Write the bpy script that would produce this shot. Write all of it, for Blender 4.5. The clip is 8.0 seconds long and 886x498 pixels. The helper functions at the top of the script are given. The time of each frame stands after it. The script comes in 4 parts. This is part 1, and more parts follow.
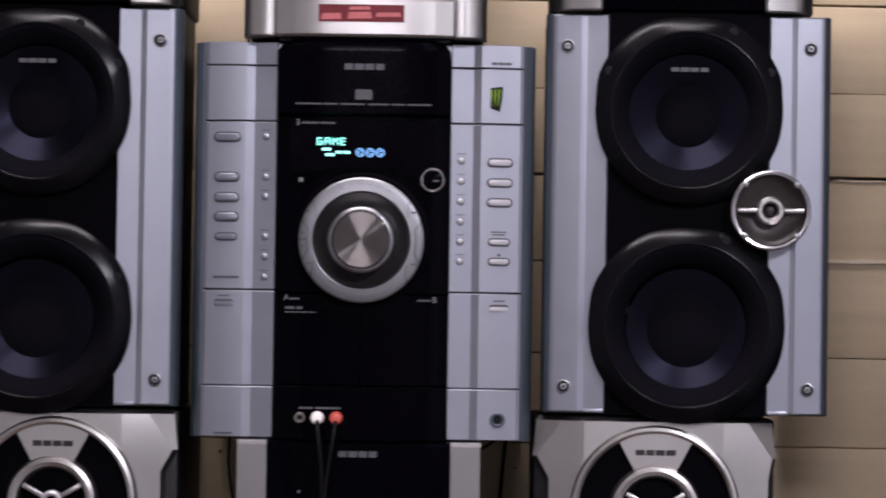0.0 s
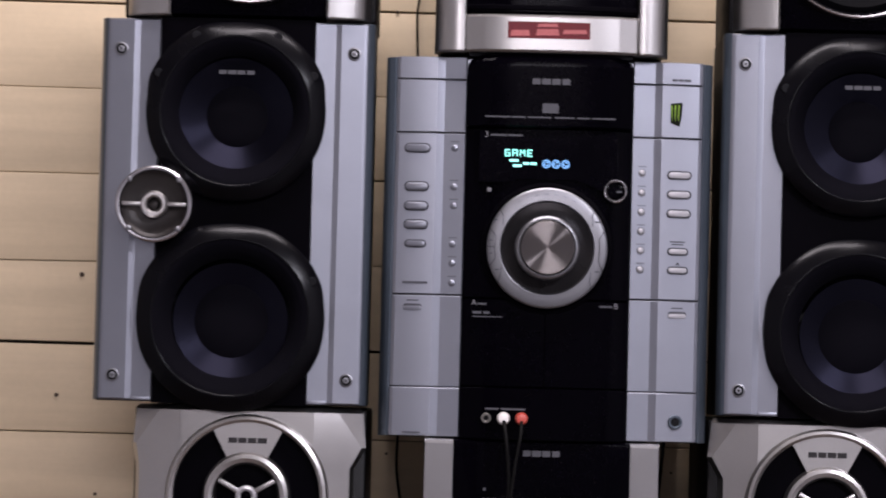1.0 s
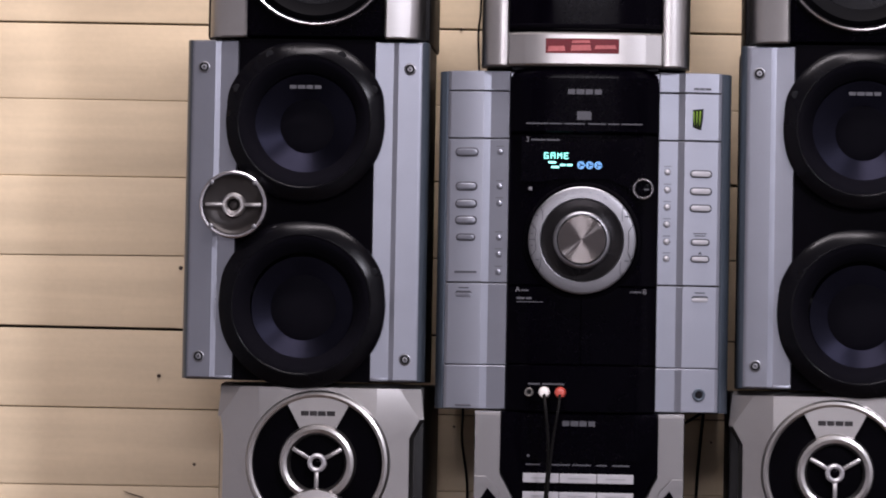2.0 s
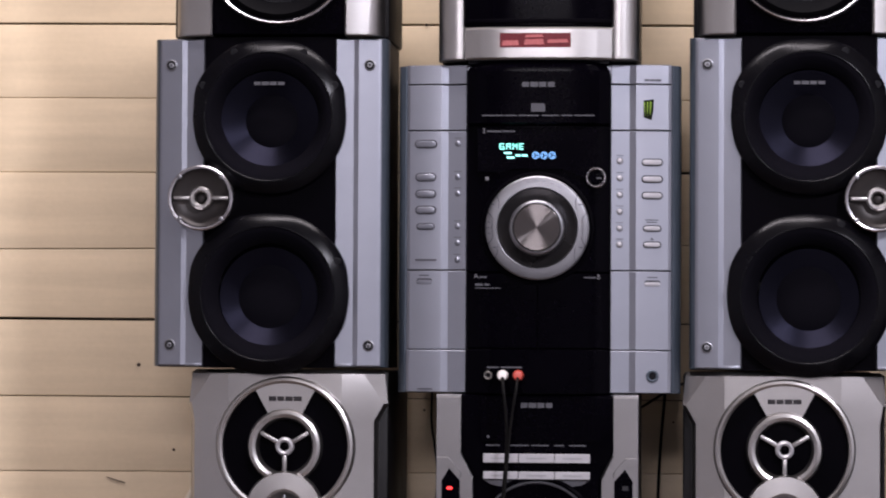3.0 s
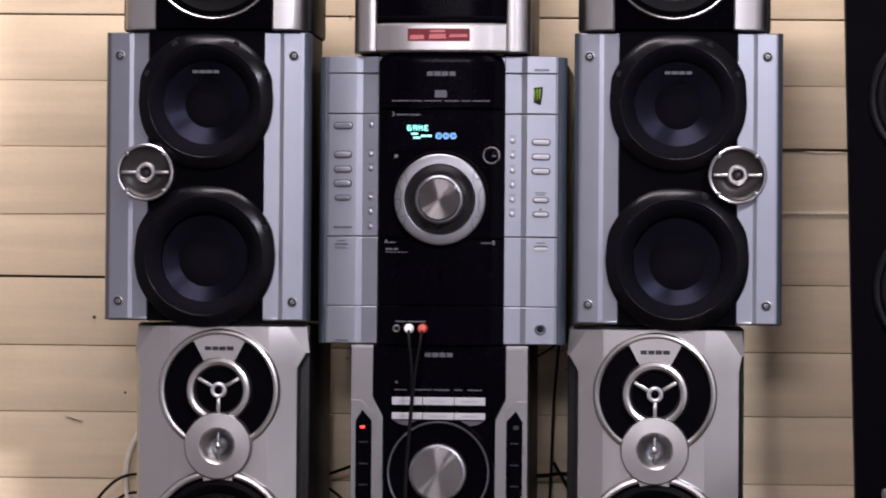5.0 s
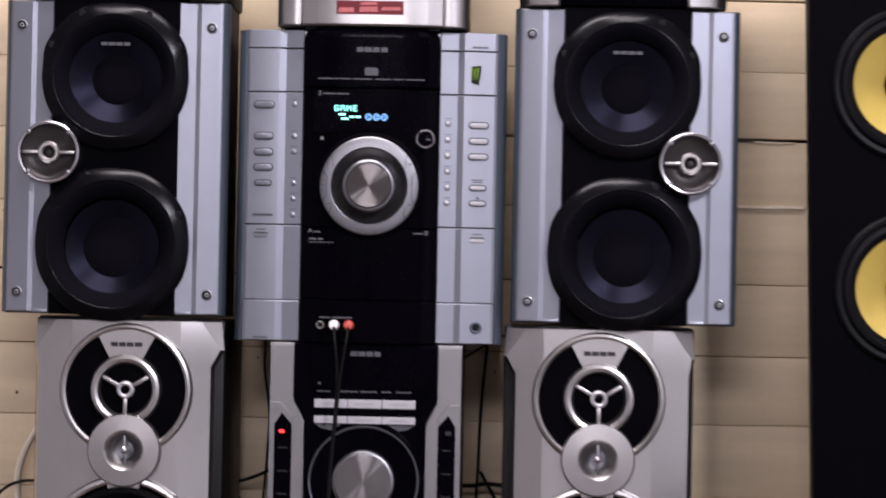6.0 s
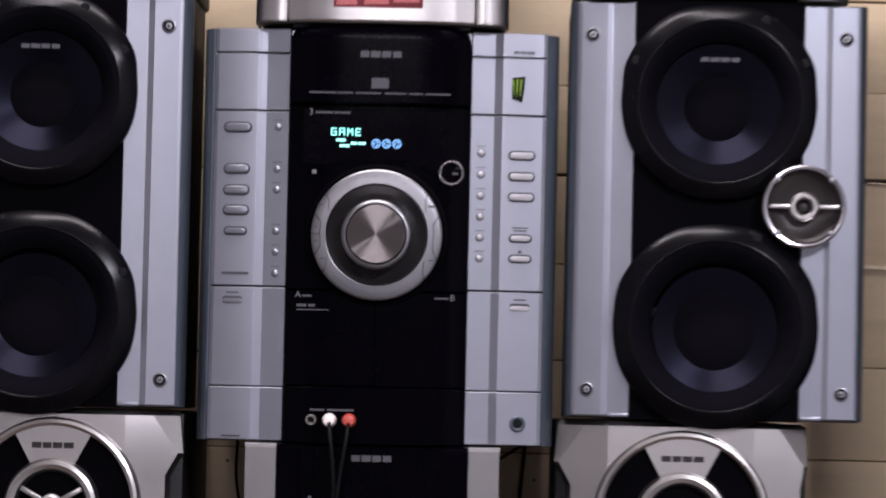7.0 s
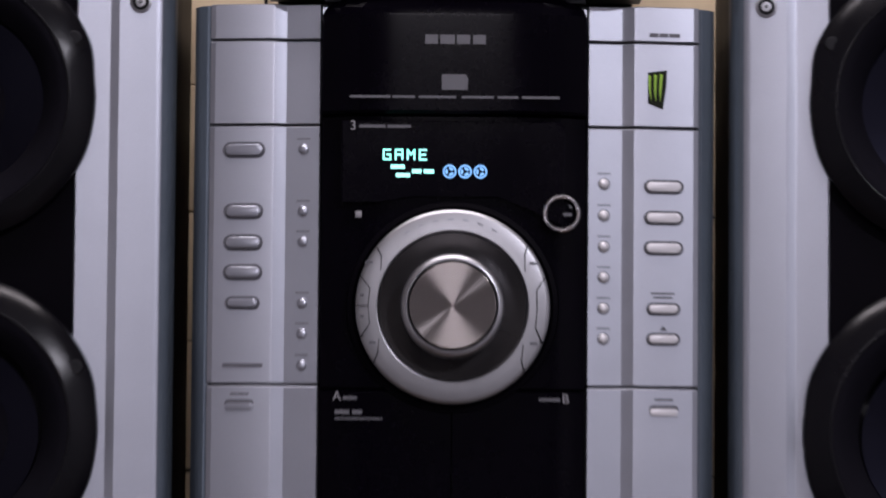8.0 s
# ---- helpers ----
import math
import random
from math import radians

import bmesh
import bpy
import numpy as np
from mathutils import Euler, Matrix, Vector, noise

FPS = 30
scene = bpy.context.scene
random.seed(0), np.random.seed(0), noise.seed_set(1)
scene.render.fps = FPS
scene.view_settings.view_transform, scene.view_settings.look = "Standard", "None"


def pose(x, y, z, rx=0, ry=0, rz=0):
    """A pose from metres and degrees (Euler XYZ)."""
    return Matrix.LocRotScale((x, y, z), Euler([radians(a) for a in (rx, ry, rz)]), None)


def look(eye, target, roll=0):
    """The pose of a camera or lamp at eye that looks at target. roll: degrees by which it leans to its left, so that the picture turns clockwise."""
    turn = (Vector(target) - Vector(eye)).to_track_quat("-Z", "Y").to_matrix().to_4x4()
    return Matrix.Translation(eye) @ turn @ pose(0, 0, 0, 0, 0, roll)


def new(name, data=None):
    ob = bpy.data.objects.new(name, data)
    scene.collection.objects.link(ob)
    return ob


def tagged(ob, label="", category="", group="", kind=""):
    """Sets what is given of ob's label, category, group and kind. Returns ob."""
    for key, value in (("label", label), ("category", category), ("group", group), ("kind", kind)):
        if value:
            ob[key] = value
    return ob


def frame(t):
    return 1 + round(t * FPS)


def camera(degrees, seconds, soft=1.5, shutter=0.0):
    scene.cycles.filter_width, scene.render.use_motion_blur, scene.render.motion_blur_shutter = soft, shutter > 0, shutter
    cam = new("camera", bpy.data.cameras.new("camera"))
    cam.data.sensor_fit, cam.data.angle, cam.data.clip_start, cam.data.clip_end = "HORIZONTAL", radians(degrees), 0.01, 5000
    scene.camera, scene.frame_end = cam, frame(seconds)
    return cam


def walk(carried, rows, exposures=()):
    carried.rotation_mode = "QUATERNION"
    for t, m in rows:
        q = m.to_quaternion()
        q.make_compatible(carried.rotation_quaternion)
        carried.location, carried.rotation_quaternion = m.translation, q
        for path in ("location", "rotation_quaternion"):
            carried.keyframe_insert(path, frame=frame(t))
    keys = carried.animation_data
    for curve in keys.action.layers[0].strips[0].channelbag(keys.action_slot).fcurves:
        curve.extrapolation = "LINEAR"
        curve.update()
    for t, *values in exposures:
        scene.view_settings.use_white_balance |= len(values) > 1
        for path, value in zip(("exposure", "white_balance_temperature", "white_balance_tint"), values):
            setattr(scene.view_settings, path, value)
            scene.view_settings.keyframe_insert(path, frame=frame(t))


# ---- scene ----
cam = camera(16.0, 8.0, soft=1.9, shutter=0.5)
PATH = [
    (0, (0.1022, -2.5971, 1.1307), (0.0669, -0.001, 1.1947), 0.88),
    (0.5, (-0.0154, -2.6486, 1.0796), (-0.0126, -0.0025, 1.1948), 1.13),
    (1, (-0.0779, -2.704, 1.0966), (-0.0888, -0.0019, 1.1981), 1.46),
    (1.5, (-0.0042, -2.8925, 1.0864), (-0.1443, -0.0054, 1.1948), 1.46),
    (1.7, (0.0259, -2.9576, 1.0846), (-0.1425, -0.0068, 1.1931), 1.32),
    (2.8, (0.153, -3.1258, 1.0846), (-0.107, -0.0124, 1.1826), 0.39),
    (3, (0.1627, -3.1305, 1.0829), (-0.0939, -0.012, 1.1796), 0.30),
    (3.5, (0.1908, -3.1688, 1.0796), (-0.0677, -0.0115, 1.158), 0.07),
    (4, (0.2333, -3.3427, 1.0868), (-0.0513, -0.013, 1.1613), -0.01),
    (4.2, (0.2563, -3.4086, 1.0695), (-0.047, -0.0147, 1.1596), 0.05),
    (5.3, (0.2907, -3.5768, 1.107), (0.0254, -0.01, 1.1404), 0.73),
    (5.4, (0.2798, -3.5592, 1.1041), (0.0398, -0.0083, 1.1387), 0.67),
    (5.5, (0.2665, -3.5353, 1.1005), (0.0657, -0.0058, 1.131), 0.79),
    (5.7, (0.2322, -3.4715, 1.0916), (0.0998, -0.0027, 1.1299), 0.85),
    (6, (0.1644, -3.3018, 1.0805), (0.0781, -0.0016, 1.1364), 1.13),
    (6.5, (0.0646, -2.9258, 1.0972), (0.0383, -0.0013, 1.1786), 1.31),
    (7, (0.0927, -2.4874, 1.0833), (0.0522, -0.0027, 1.1912), 1.26),
    (7.5, (0.0796, -2.0836, 1.1169), (0.0065, -0.0028, 1.1955), 0.83),
    (7.8, (0.02, -1.8371, 1.1289), (-0.0024, -0.0023, 1.2172), 0.64),
    (8, (-0.0001, -1.6843, 1.1292), (-0.0054, -0.0031, 1.2319), 0.48),
]
EXPOSURES = [(0.0, -0.28), (0.5, -0.30), (1.5, -0.27), (3.0, -0.20), (4.0, -0.06), (5.5, 0.04), (6.5, -0.08), (7.0, -0.22), (7.5, -0.27), (8.0, -0.30)]
walk(cam, [(t, look(eye, target, roll)) for t, eye, target, roll in PATH], EXPOSURES)

# ---------------------------------------------------------------- light
world = bpy.data.worlds.new("world")
scene.world = world
world.use_nodes = True
world.node_tree.nodes["Background"].inputs[0].default_value = (0.8, 0.8, 1.0, 1)
world.node_tree.nodes["Background"].inputs[1].default_value = 0.05


def ceiling_lamp(x, y, w, d, watts, colour):
    data = bpy.data.lights.new("ceiling_lamp", "AREA")
    data.shape, data.size, data.size_y, data.energy, data.color = "RECTANGLE", w, d, watts, colour
    ob = new("ceiling_lamp", data)
    ob.matrix_world = pose(x, y, ROOM_TOP - 0.075)
    return ob


ROOM_TOP = 2.40
LAMPS = [(1.22, -2.25, 0.32, 0.18, 162, (0.90, 0.87, 1.0)), (-0.05, -0.45, 0.9, 0.14, 36, (0.97, 0.88, 0.94))]
for lamp in LAMPS:
    ceiling_lamp(*lamp)
# added fill light, unseen, high on the south wall, facing the equipment
FILL_LIGHT = (-0.10, -4.30, 2.16)
data = bpy.data.lights.new("fill_lamp", "AREA")
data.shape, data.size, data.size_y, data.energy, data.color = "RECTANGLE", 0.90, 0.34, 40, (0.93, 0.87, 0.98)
new("fill_lamp", data).matrix_world = pose(*FILL_LIGHT, 90, 0, 0)

# ---------------------------------------------------------------- materials


def material(name, colour, rough=0.5, metal=0.0, grain=0.0, scale=200.0, bump=0.0, spread=0.0, coat=0.0, stain=0.0, spec=0.5, wear=0.05):
    """A surface with fine grain, larger stains and a slight difference from piece to piece."""
    m = bpy.data.materials.new(name)
    m.use_nodes = True
    t = m.node_tree
    b = t.nodes["Principled BSDF"]
    b.inputs["Roughness"].default_value, b.inputs["Metallic"].default_value = rough, metal
    b.inputs["Coat Weight"].default_value, b.inputs["Coat Roughness"].default_value = coat, 0.08
    b.inputs["Specular IOR Level"].default_value = spec
    where = t.nodes.new("ShaderNodeTexCoord")

    def cloud(size, detail):
        n = t.nodes.new("ShaderNodeTexNoise")
        n.inputs["Scale"].default_value, n.inputs["Detail"].default_value = size, detail
        t.links.new(where.outputs["Object"], n.inputs["Vector"])
        return n

    def times(value, low, high):
        r = t.nodes.new("ShaderNodeMapRange")
        r.inputs["From Min"].default_value, r.inputs["From Max"].default_value = 0.3, 0.7
        r.inputs["To Min"].default_value, r.inputs["To Max"].default_value = low, high
        t.links.new(value, r.inputs["Value"])
        return r.outputs["Result"]

    fine, broad = cloud(scale, 3), cloud(max(scale * 0.04, 2.5), 5)
    a = times(fine.outputs["Fac"], 1 - grain, 1 + grain)
    c = times(broad.outputs["Fac"], 1 - stain, 1 + stain)
    both = t.nodes.new("ShaderNodeMath")
    both.operation = "MULTIPLY"
    t.links.new(a, both.inputs[0]), t.links.new(c, both.inputs[1])
    last = both.outputs[0]
    if spread:
        info, m2 = t.nodes.new("ShaderNodeObjectInfo"), t.nodes.new("ShaderNodeMath")
        s = t.nodes.new("ShaderNodeMapRange")
        s.inputs["To Min"].default_value, s.inputs["To Max"].default_value = 1 - spread, 1 + spread
        t.links.new(info.outputs["Random"], s.inputs["Value"])
        m2.operation = "MULTIPLY"
        t.links.new(last, m2.inputs[0]), t.links.new(s.outputs["Result"], m2.inputs[1])
        last = m2.outputs[0]
    mix = t.nodes.new("ShaderNodeVectorMath")
    mix.operation = "SCALE"
    mix.inputs[0].default_value = colour
    t.links.new(last, mix.inputs["Scale"])
    t.links.new(mix.outputs[0], b.inputs["Base Color"])
    rr = times(broad.outputs["Fac"], max(rough - wear, 0.02), rough + wear)
    t.links.new(rr, b.inputs["Roughness"])
    if bump:
        n = t.nodes.new("ShaderNodeBump")
        n.inputs["Strength"].default_value, n.inputs["Distance"].default_value = bump, 0.0006
        t.links.new(fine.outputs["Fac"], n.inputs["Height"])
        t.links.new(n.outputs[0], b.inputs["Normal"])
    return m


def brushed(name, colour, rough, amount):
    """Metal turned on a lathe: fine grooves round the local y axis."""
    m = material(name, colour, rough, 1.0, 0.03, 300)
    t = m.node_tree
    tangent = t.nodes.new("ShaderNodeTangent")
    tangent.direction_type, tangent.axis = "RADIAL", "Y"
    b = t.nodes["Principled BSDF"]
    b.inputs["Anisotropic"].default_value, b.inputs["Anisotropic Rotation"].default_value = amount, 0.25
    t.links.new(tangent.outputs[0], b.inputs["Tangent"])
    return m


def glow(name, colour, strength):
    m = bpy.data.materials.new(name)
    m.use_nodes = True
    b = m.node_tree.nodes["Principled BSDF"]
    b.inputs["Base Color"].default_value = (*colour, 1)
    b.inputs["Emission Color"].default_value = (*colour, 1)
    b.inputs["Emission Strength"].default_value = strength
    return m


def painted_boards():
    """Cream paint on old boards: lengthwise streaks, dull stains, slight relief."""
    m = material("cream_board_paint", (0.63, 0.505, 0.335), 0.5, 0, 0.02, 160, 0.15, 0.05, 0, 0.08)
    t = m.node_tree
    b = t.nodes["Principled BSDF"]
    base = b.inputs["Base Color"].links[0].from_socket
    where = t.nodes.new("ShaderNodeTexCoord")
    stretch = t.nodes.new("ShaderNodeMapping")
    stretch.inputs["Scale"].default_value = (2.2, 1, 34)
    n = t.nodes.new("ShaderNodeTexNoise")
    n.inputs["Scale"].default_value, n.inputs["Detail"].default_value = 1.6, 6
    t.links.new(where.outputs["Object"], stretch.inputs[0]), t.links.new(stretch.outputs[0], n.inputs["Vector"])
    ramp = t.nodes.new("ShaderNodeMapRange")
    ramp.inputs["From Min"].default_value, ramp.inputs["From Max"].default_value = 0.35, 0.7
    ramp.inputs["To Min"].default_value, ramp.inputs["To Max"].default_value = 0.9, 1.05
    scale = t.nodes.new("ShaderNodeVectorMath")
    scale.operation = "SCALE"
    t.links.new(n.outputs["Fac"], ramp.inputs["Value"])
    t.links.new(base, scale.inputs[0]), t.links.new(ramp.outputs["Result"], scale.inputs["Scale"])
    t.links.new(scale.outputs[0], b.inputs["Base Color"])
    return m


SILVER = material("silver_paint", (0.205, 0.213, 0.242), 0.36, 0.93, 0.02, 1200, 0.04, 0.0, 0, 0.012, wear=0.008)
SILVER_WARM = material("champagne_silver_paint", (0.305, 0.295, 0.287), 0.32, 1.0, 0.03, 1000, 0.05, 0.0, 0, 0.012, wear=0.008)
SILVER_DULL = material("dull_champagne_paint", (0.185, 0.180, 0.180), 0.36, 1.0, 0.02, 1000, 0.05, 0.0, 0, 0.012, wear=0.008)
SILVER_EDGE = material("dull_silver_edge", (0.11, 0.115, 0.13), 0.34, 0.8, 0.03, 700, 0.05, 0, 0, 0.04)
SLATE = material("slate_blue_plastic", (0.060, 0.074, 0.092), 0.33, 0.6, 0.03, 500, 0.05, 0, 0, 0.05)
BLACK_GLOSS = material("gloss_black_plastic", (0.0005, 0.0003, 0.0010), 0.16, 0, 0.05, 300, 0, 0, 0, 0.1, spec=0.022)
BLACK = material("matt_black_plastic", (0.0006, 0.0004, 0.0010), 0.5, 0, 0.1, 500, 0.1, 0, 0, 0.1, spec=0.015)
RUBBER = material("black_rubber", (0.0010, 0.0009, 0.0013), 0.5, 0, 0.1, 600, 0.1, 0, 0, 0.1, spec=0.04)
FLANGE = material("black_driver_frame", (0.0014, 0.0013, 0.0020), 0.24, 0.0, 0.08, 700, 0.08, 0, 0, 0.1, spec=0.072)
FOAM = material("dull_black_foam", (0.0024, 0.0022, 0.0034), 0.8, 0, 0.1, 500, 0.1, 0, 0, 0.1, spec=0.02)
SATIN = material("satin_black_rubber", (0.0026, 0.0025, 0.0031), 0.4, 0, 0.1, 600, 0.1, 0, 0, 0.1, spec=0.07)
VINYL = material("black_vinyl", (0.003, 0.0027, 0.003), 0.45, 0, 0.15, 400, 0.25, 0, 0, 0.15, spec=0.15)
YELLOW = material("yellow_woven_cone", (0.33, 0.235, 0.042), 0.55, 0, 0.07, 1100, 0.35, 0, 0, 0.06)
CHROME = material("chrome", (0.33, 0.32, 0.335), 0.24, 1.0, 0.02, 300)
KNOB = brushed("turned_aluminium", (0.105, 0.096, 0.093), 0.19, 1.0)
KNOB_BRIGHT = brushed("bright_turned_aluminium", (0.19, 0.183, 0.178), 0.19, 1.0)
CONE = brushed("dark_ribbed_cone", (0.0085, 0.0085, 0.0140), 0.40, 0.6)
DIAL = material("satin_dial_silver", (0.160, 0.160, 0.169), 0.38, 1.0, 0.02, 600)
SMOKE = material("smoked_ring_plastic", (0.030, 0.028, 0.029), 0.25, 0.7, 0.03, 300)
PRINT = material("grey_print", (0.095, 0.093, 0.10), 0.5, spec=0.2)
PRINT_DIM = material("dim_grey_print", (0.05, 0.05, 0.056), 0.5, spec=0.1)
PRINT_FAINT = material("faint_grey_print", (0.018, 0.018, 0.02), 0.5, spec=0.1)
PRINT_DARK = material("dark_print", (0.045, 0.045, 0.052), 0.5, spec=0.1)
SEAM = material("dark_seam", (0.006, 0.006, 0.007), 0.6, spec=0.05)
RED_LABEL = material("red_label", (0.075, 0.003, 0.006), 0.4, 0, 0.1, 300, 0, 0, 0, 0.3, spec=0.2)
PINK = material("faded_label_print", (0.27, 0.075, 0.075), 0.45, 0, 0.1, 300, 0, 0, 0, 0.3, spec=0.2)
GREEN = material("green_sticker_print", (0.12, 0.20, 0.025), 0.5, spec=0.1)
STICKER = material("dark_green_sticker", (0.004, 0.005, 0.003), 0.5, spec=0.04)
WHITE_PLUG = material("white_plug_plastic", (0.58, 0.55, 0.52), 0.4, 0, 0.03, 300)
RED_PLUG = material("red_plug_plastic", (0.34, 0.045, 0.03), 0.4, 0, 0.03, 300)
GOLD = material("dull_contact_metal", (0.16, 0.15, 0.14), 0.35, 1.0)
CORD = material("black_cord", (0.003, 0.0027, 0.0027), 0.5, 0, 0.1, 200, spec=0.07)
CORD_WHITE = material("off_white_cord", (0.62, 0.56, 0.45), 0.5, 0, 0.05, 200)
TEAL = glow("teal_display", (0.30, 0.92, 0.82), 0.9)
BLUE = glow("blue_display", (0.12, 0.30, 0.58), 0.62)
RED_LED = glow("red_led", (1.0, 0.03, 0.03), 2.5)
BOARD = painted_boards()
BEHIND = material("dark_wall_void", (0.02, 0.015, 0.012), 0.9, 0, 0.1, 60)
PLASTER = material("pale_plaster", (0.45, 0.44, 0.45), 0.7, 0, 0.04, 60, 0.2, 0, 0, 0.08)
CEIL = material("white_ceiling_paint", (0.76, 0.75, 0.73), 0.8, 0, 0.03, 60, 0.1, 0, 0, 0.05)
FLOOR = material("grey_floor", (0.20, 0.19, 0.195), 0.45, 0, 0.1, 60, 0.1, 0, 0, 0.2)
WOOD = material("dark_table_wood", (0.07, 0.042, 0.026), 0.45, 0, 0.12, 90, 0.1, 0, 0, 0.2)
GREY_METAL = material("light_grey_metal", (0.20, 0.20, 0.205), 0.4, 0.4, 0.03, 300, 0.05, 0, 0, 0.06)
DARK_GREY = material("dark_grey_plastic", (0.035, 0.035, 0.042), 0.45, 0, 0.05, 300, 0.1)
KNOT = material("dark_nail_hole", (0.05, 0.03, 0.02), 0.8)
KEY = material("pale_silver_key", (0.27, 0.265, 0.275), 0.4, 0.3, 0.01, 900, 0, 0, 0, 0.02, wear=0.01)
DISH = material("dark_brown_grey_plastic", (0.022, 0.019, 0.018), 0.4, 0.3, 0.05, 400, 0.05, 0, 0, 0.1, spec=0.2)
PALE = material("bare_wood_edge", (0.85, 0.74, 0.58), 0.6, 0, 0.1, 200)

# ---------------------------------------------------------------- builders
ORIGIN = {}


def thing(name, at, label, category, group="", lean=0.0):
    ob = new(name)
    ob.empty_display_size = 0.05
    ob.location, ob.rotation_euler = at, (0, radians(lean), 0)
    ORIGIN[ob] = Vector(at)
    return tagged(ob, label, category, group)


def part(name, bm, mat, parent, label="", smooth=0.6, kind=""):
    at = ORIGIN[parent]
    bmesh.ops.recalc_face_normals(bm, faces=bm.faces)
    for v in bm.verts:
        v.co -= at
    mesh = bpy.data.meshes.new(name)
    bm.to_mesh(mesh)
    bm.free()
    mesh.materials.append(mat)
    mesh.shade_smooth()
    mesh.set_sharp_from_angle(angle=smooth)
    ob = new(name, mesh)
    ob.parent = parent
    ORIGIN[ob] = at
    return tagged(ob, label, kind=kind)


def box(x0, x1, y0, y1, z0, z1, bevel=0.0, bm=None, steps=2):
    bm = bm or bmesh.new()
    made = bmesh.ops.create_cube(bm, size=1)["verts"]
    for v in made:
        v.co = Vector(((x0 + x1) / 2 + v.co.x * (x1 - x0), (y0 + y1) / 2 + v.co.y * (y1 - y0), (z0 + z1) / 2 + v.co.z * (z1 - z0)))
    if bevel:
        edges = list({e for v in made for e in v.link_edges})
        bmesh.ops.bevel(bm, geom=edges, offset=bevel, segments=steps, affect="EDGES", profile=0.5)
    return bm


def solid(rings, bm=None, close=True):
    """A skin over rings of equal counts of points, with the first and last ring closed."""
    bm = bm or bmesh.new()
    rows = [[bm.verts.new(p) for p in ring] for ring in rings]
    for a, b in zip(rows, rows[1:]):
        for i in range(len(a)):
            j = (i + 1) % len(a)
            bm.faces.new((a[i], a[j], b[j], b[i]))
    if close:
        bm.faces.new(rows[0]), bm.faces.new(rows[-1][::-1])
    return bm


def prism(poly, y0, y1, edge=0.0, bm=None):
    """An outline in x, z with thickness from y0 (front) to y1, its front edge eased by edge."""
    cx, cz = sum(p[0] for p in poly) / len(poly), sum(p[1] for p in poly) / len(poly)

    def shrunk(d):
        out = []
        for x, z in poly:
            v = Vector((cx - x, cz - z))
            v = v.normalized() * min(d, v.length * 0.5) if v.length else v
            out.append((x + v.x, z + v.y))
        return out

    rings = [[(x, y1, z) for x, z in poly], [(x, y0 + edge, z) for x, z in poly]]
    if edge:
        rings.append([(x, y0 + edge * 0.3, z) for x, z in shrunk(edge * 0.4)])
        rings.append([(x, y0, z) for x, z in shrunk(edge * 1.2)])
    return solid(rings, bm)


def column(profile, z0, z1, ease=0.0006, bm=None):
    """A closed outline in x, y drawn up from z0 to z1, with eased ends."""
    cy = max(p[1] for p in profile)

    def at(z, d):
        return [(x, y + (d if y < cy - 1e-6 else 0), z) for x, y in profile]

    return solid([at(z0, ease), at(z0 + ease, 0), at(z1 - ease, 0), at(z1, ease)], bm)


def lathe(cx, cz, profile, seg=56, bm=None, shape=None, turn=0.0, arc=360.0):
    """A profile of (radius, y) turned round the y axis through (cx, cz). shape: the radius's factor by angle."""
    bm = bm or bmesh.new()
    whole = arc >= 359.9
    n = seg if whole else seg + 1
    rows = []
    for r, y in profile:
        if r < 1e-6:
            rows.append([bm.verts.new((cx, y, cz))])
            continue
        row = []
        for i in range(n):
            a = radians(turn + arc * i / seg)
            k = shape(a, r) if shape else 1.0
            row.append(bm.verts.new((cx + r * k * math.cos(a), y, cz + r * k * math.sin(a))))
        rows.append(row)
    for a, b in zip(rows, rows[1:]):
        for i in range(seg):
            j = (i + 1) % n
            if len(a) == 1:
                bm.faces.new((a[0], b[j], b[i]))
            elif len(b) == 1:
                bm.faces.new((a[i], a[j], b[0]))
            else:
                bm.faces.new((a[i], a[j], b[j], b[i]))
    if not whole:
        for k in (0, -1):
            line = [row[k] for row in rows if len(row) > 1]
            if len(line) > 2:
                bm.faces.new(line if k else line[::-1])
    return bm


def ring(cx, cz, r0, r1, y0, y1, ease=0.0008, seg=56, bm=None, turn=0.0, arc=360.0):
    """A flat ring from radius r0 to r1, from y0 (front) to y1, with eased edges."""
    p = [(r0, y1), (r0, y0 + ease), (r0 + ease, y0), (r1 - ease, y0), (r1, y0 + ease), (r1, y1), (r0, y1)]
    return lathe(cx, cz, p, seg, bm, None, turn, arc)


def dome(cx, cz, r, y0, high, seg=24, bm=None):
    """A round boss standing high in front of y0."""
    p = [(r, y0)] + [(r * math.cos(a), y0 - high * math.sin(a)) for a in (0.25, 0.6, 0.95, 1.25)] + [(0, y0 - high)]
    return lathe(cx, cz, p, seg, bm)


def pill_outline(cx, cz, w, h, n=7):
    r = h / 2
    out = []
    for side, start in ((1, -90), (-1, 90)):
        for i in range(n):
            a = radians(start + 180 * i / (n - 1))
            out.append((cx + side * (w / 2 - r) + r * math.cos(a), cz + r * math.sin(a)))
    return out


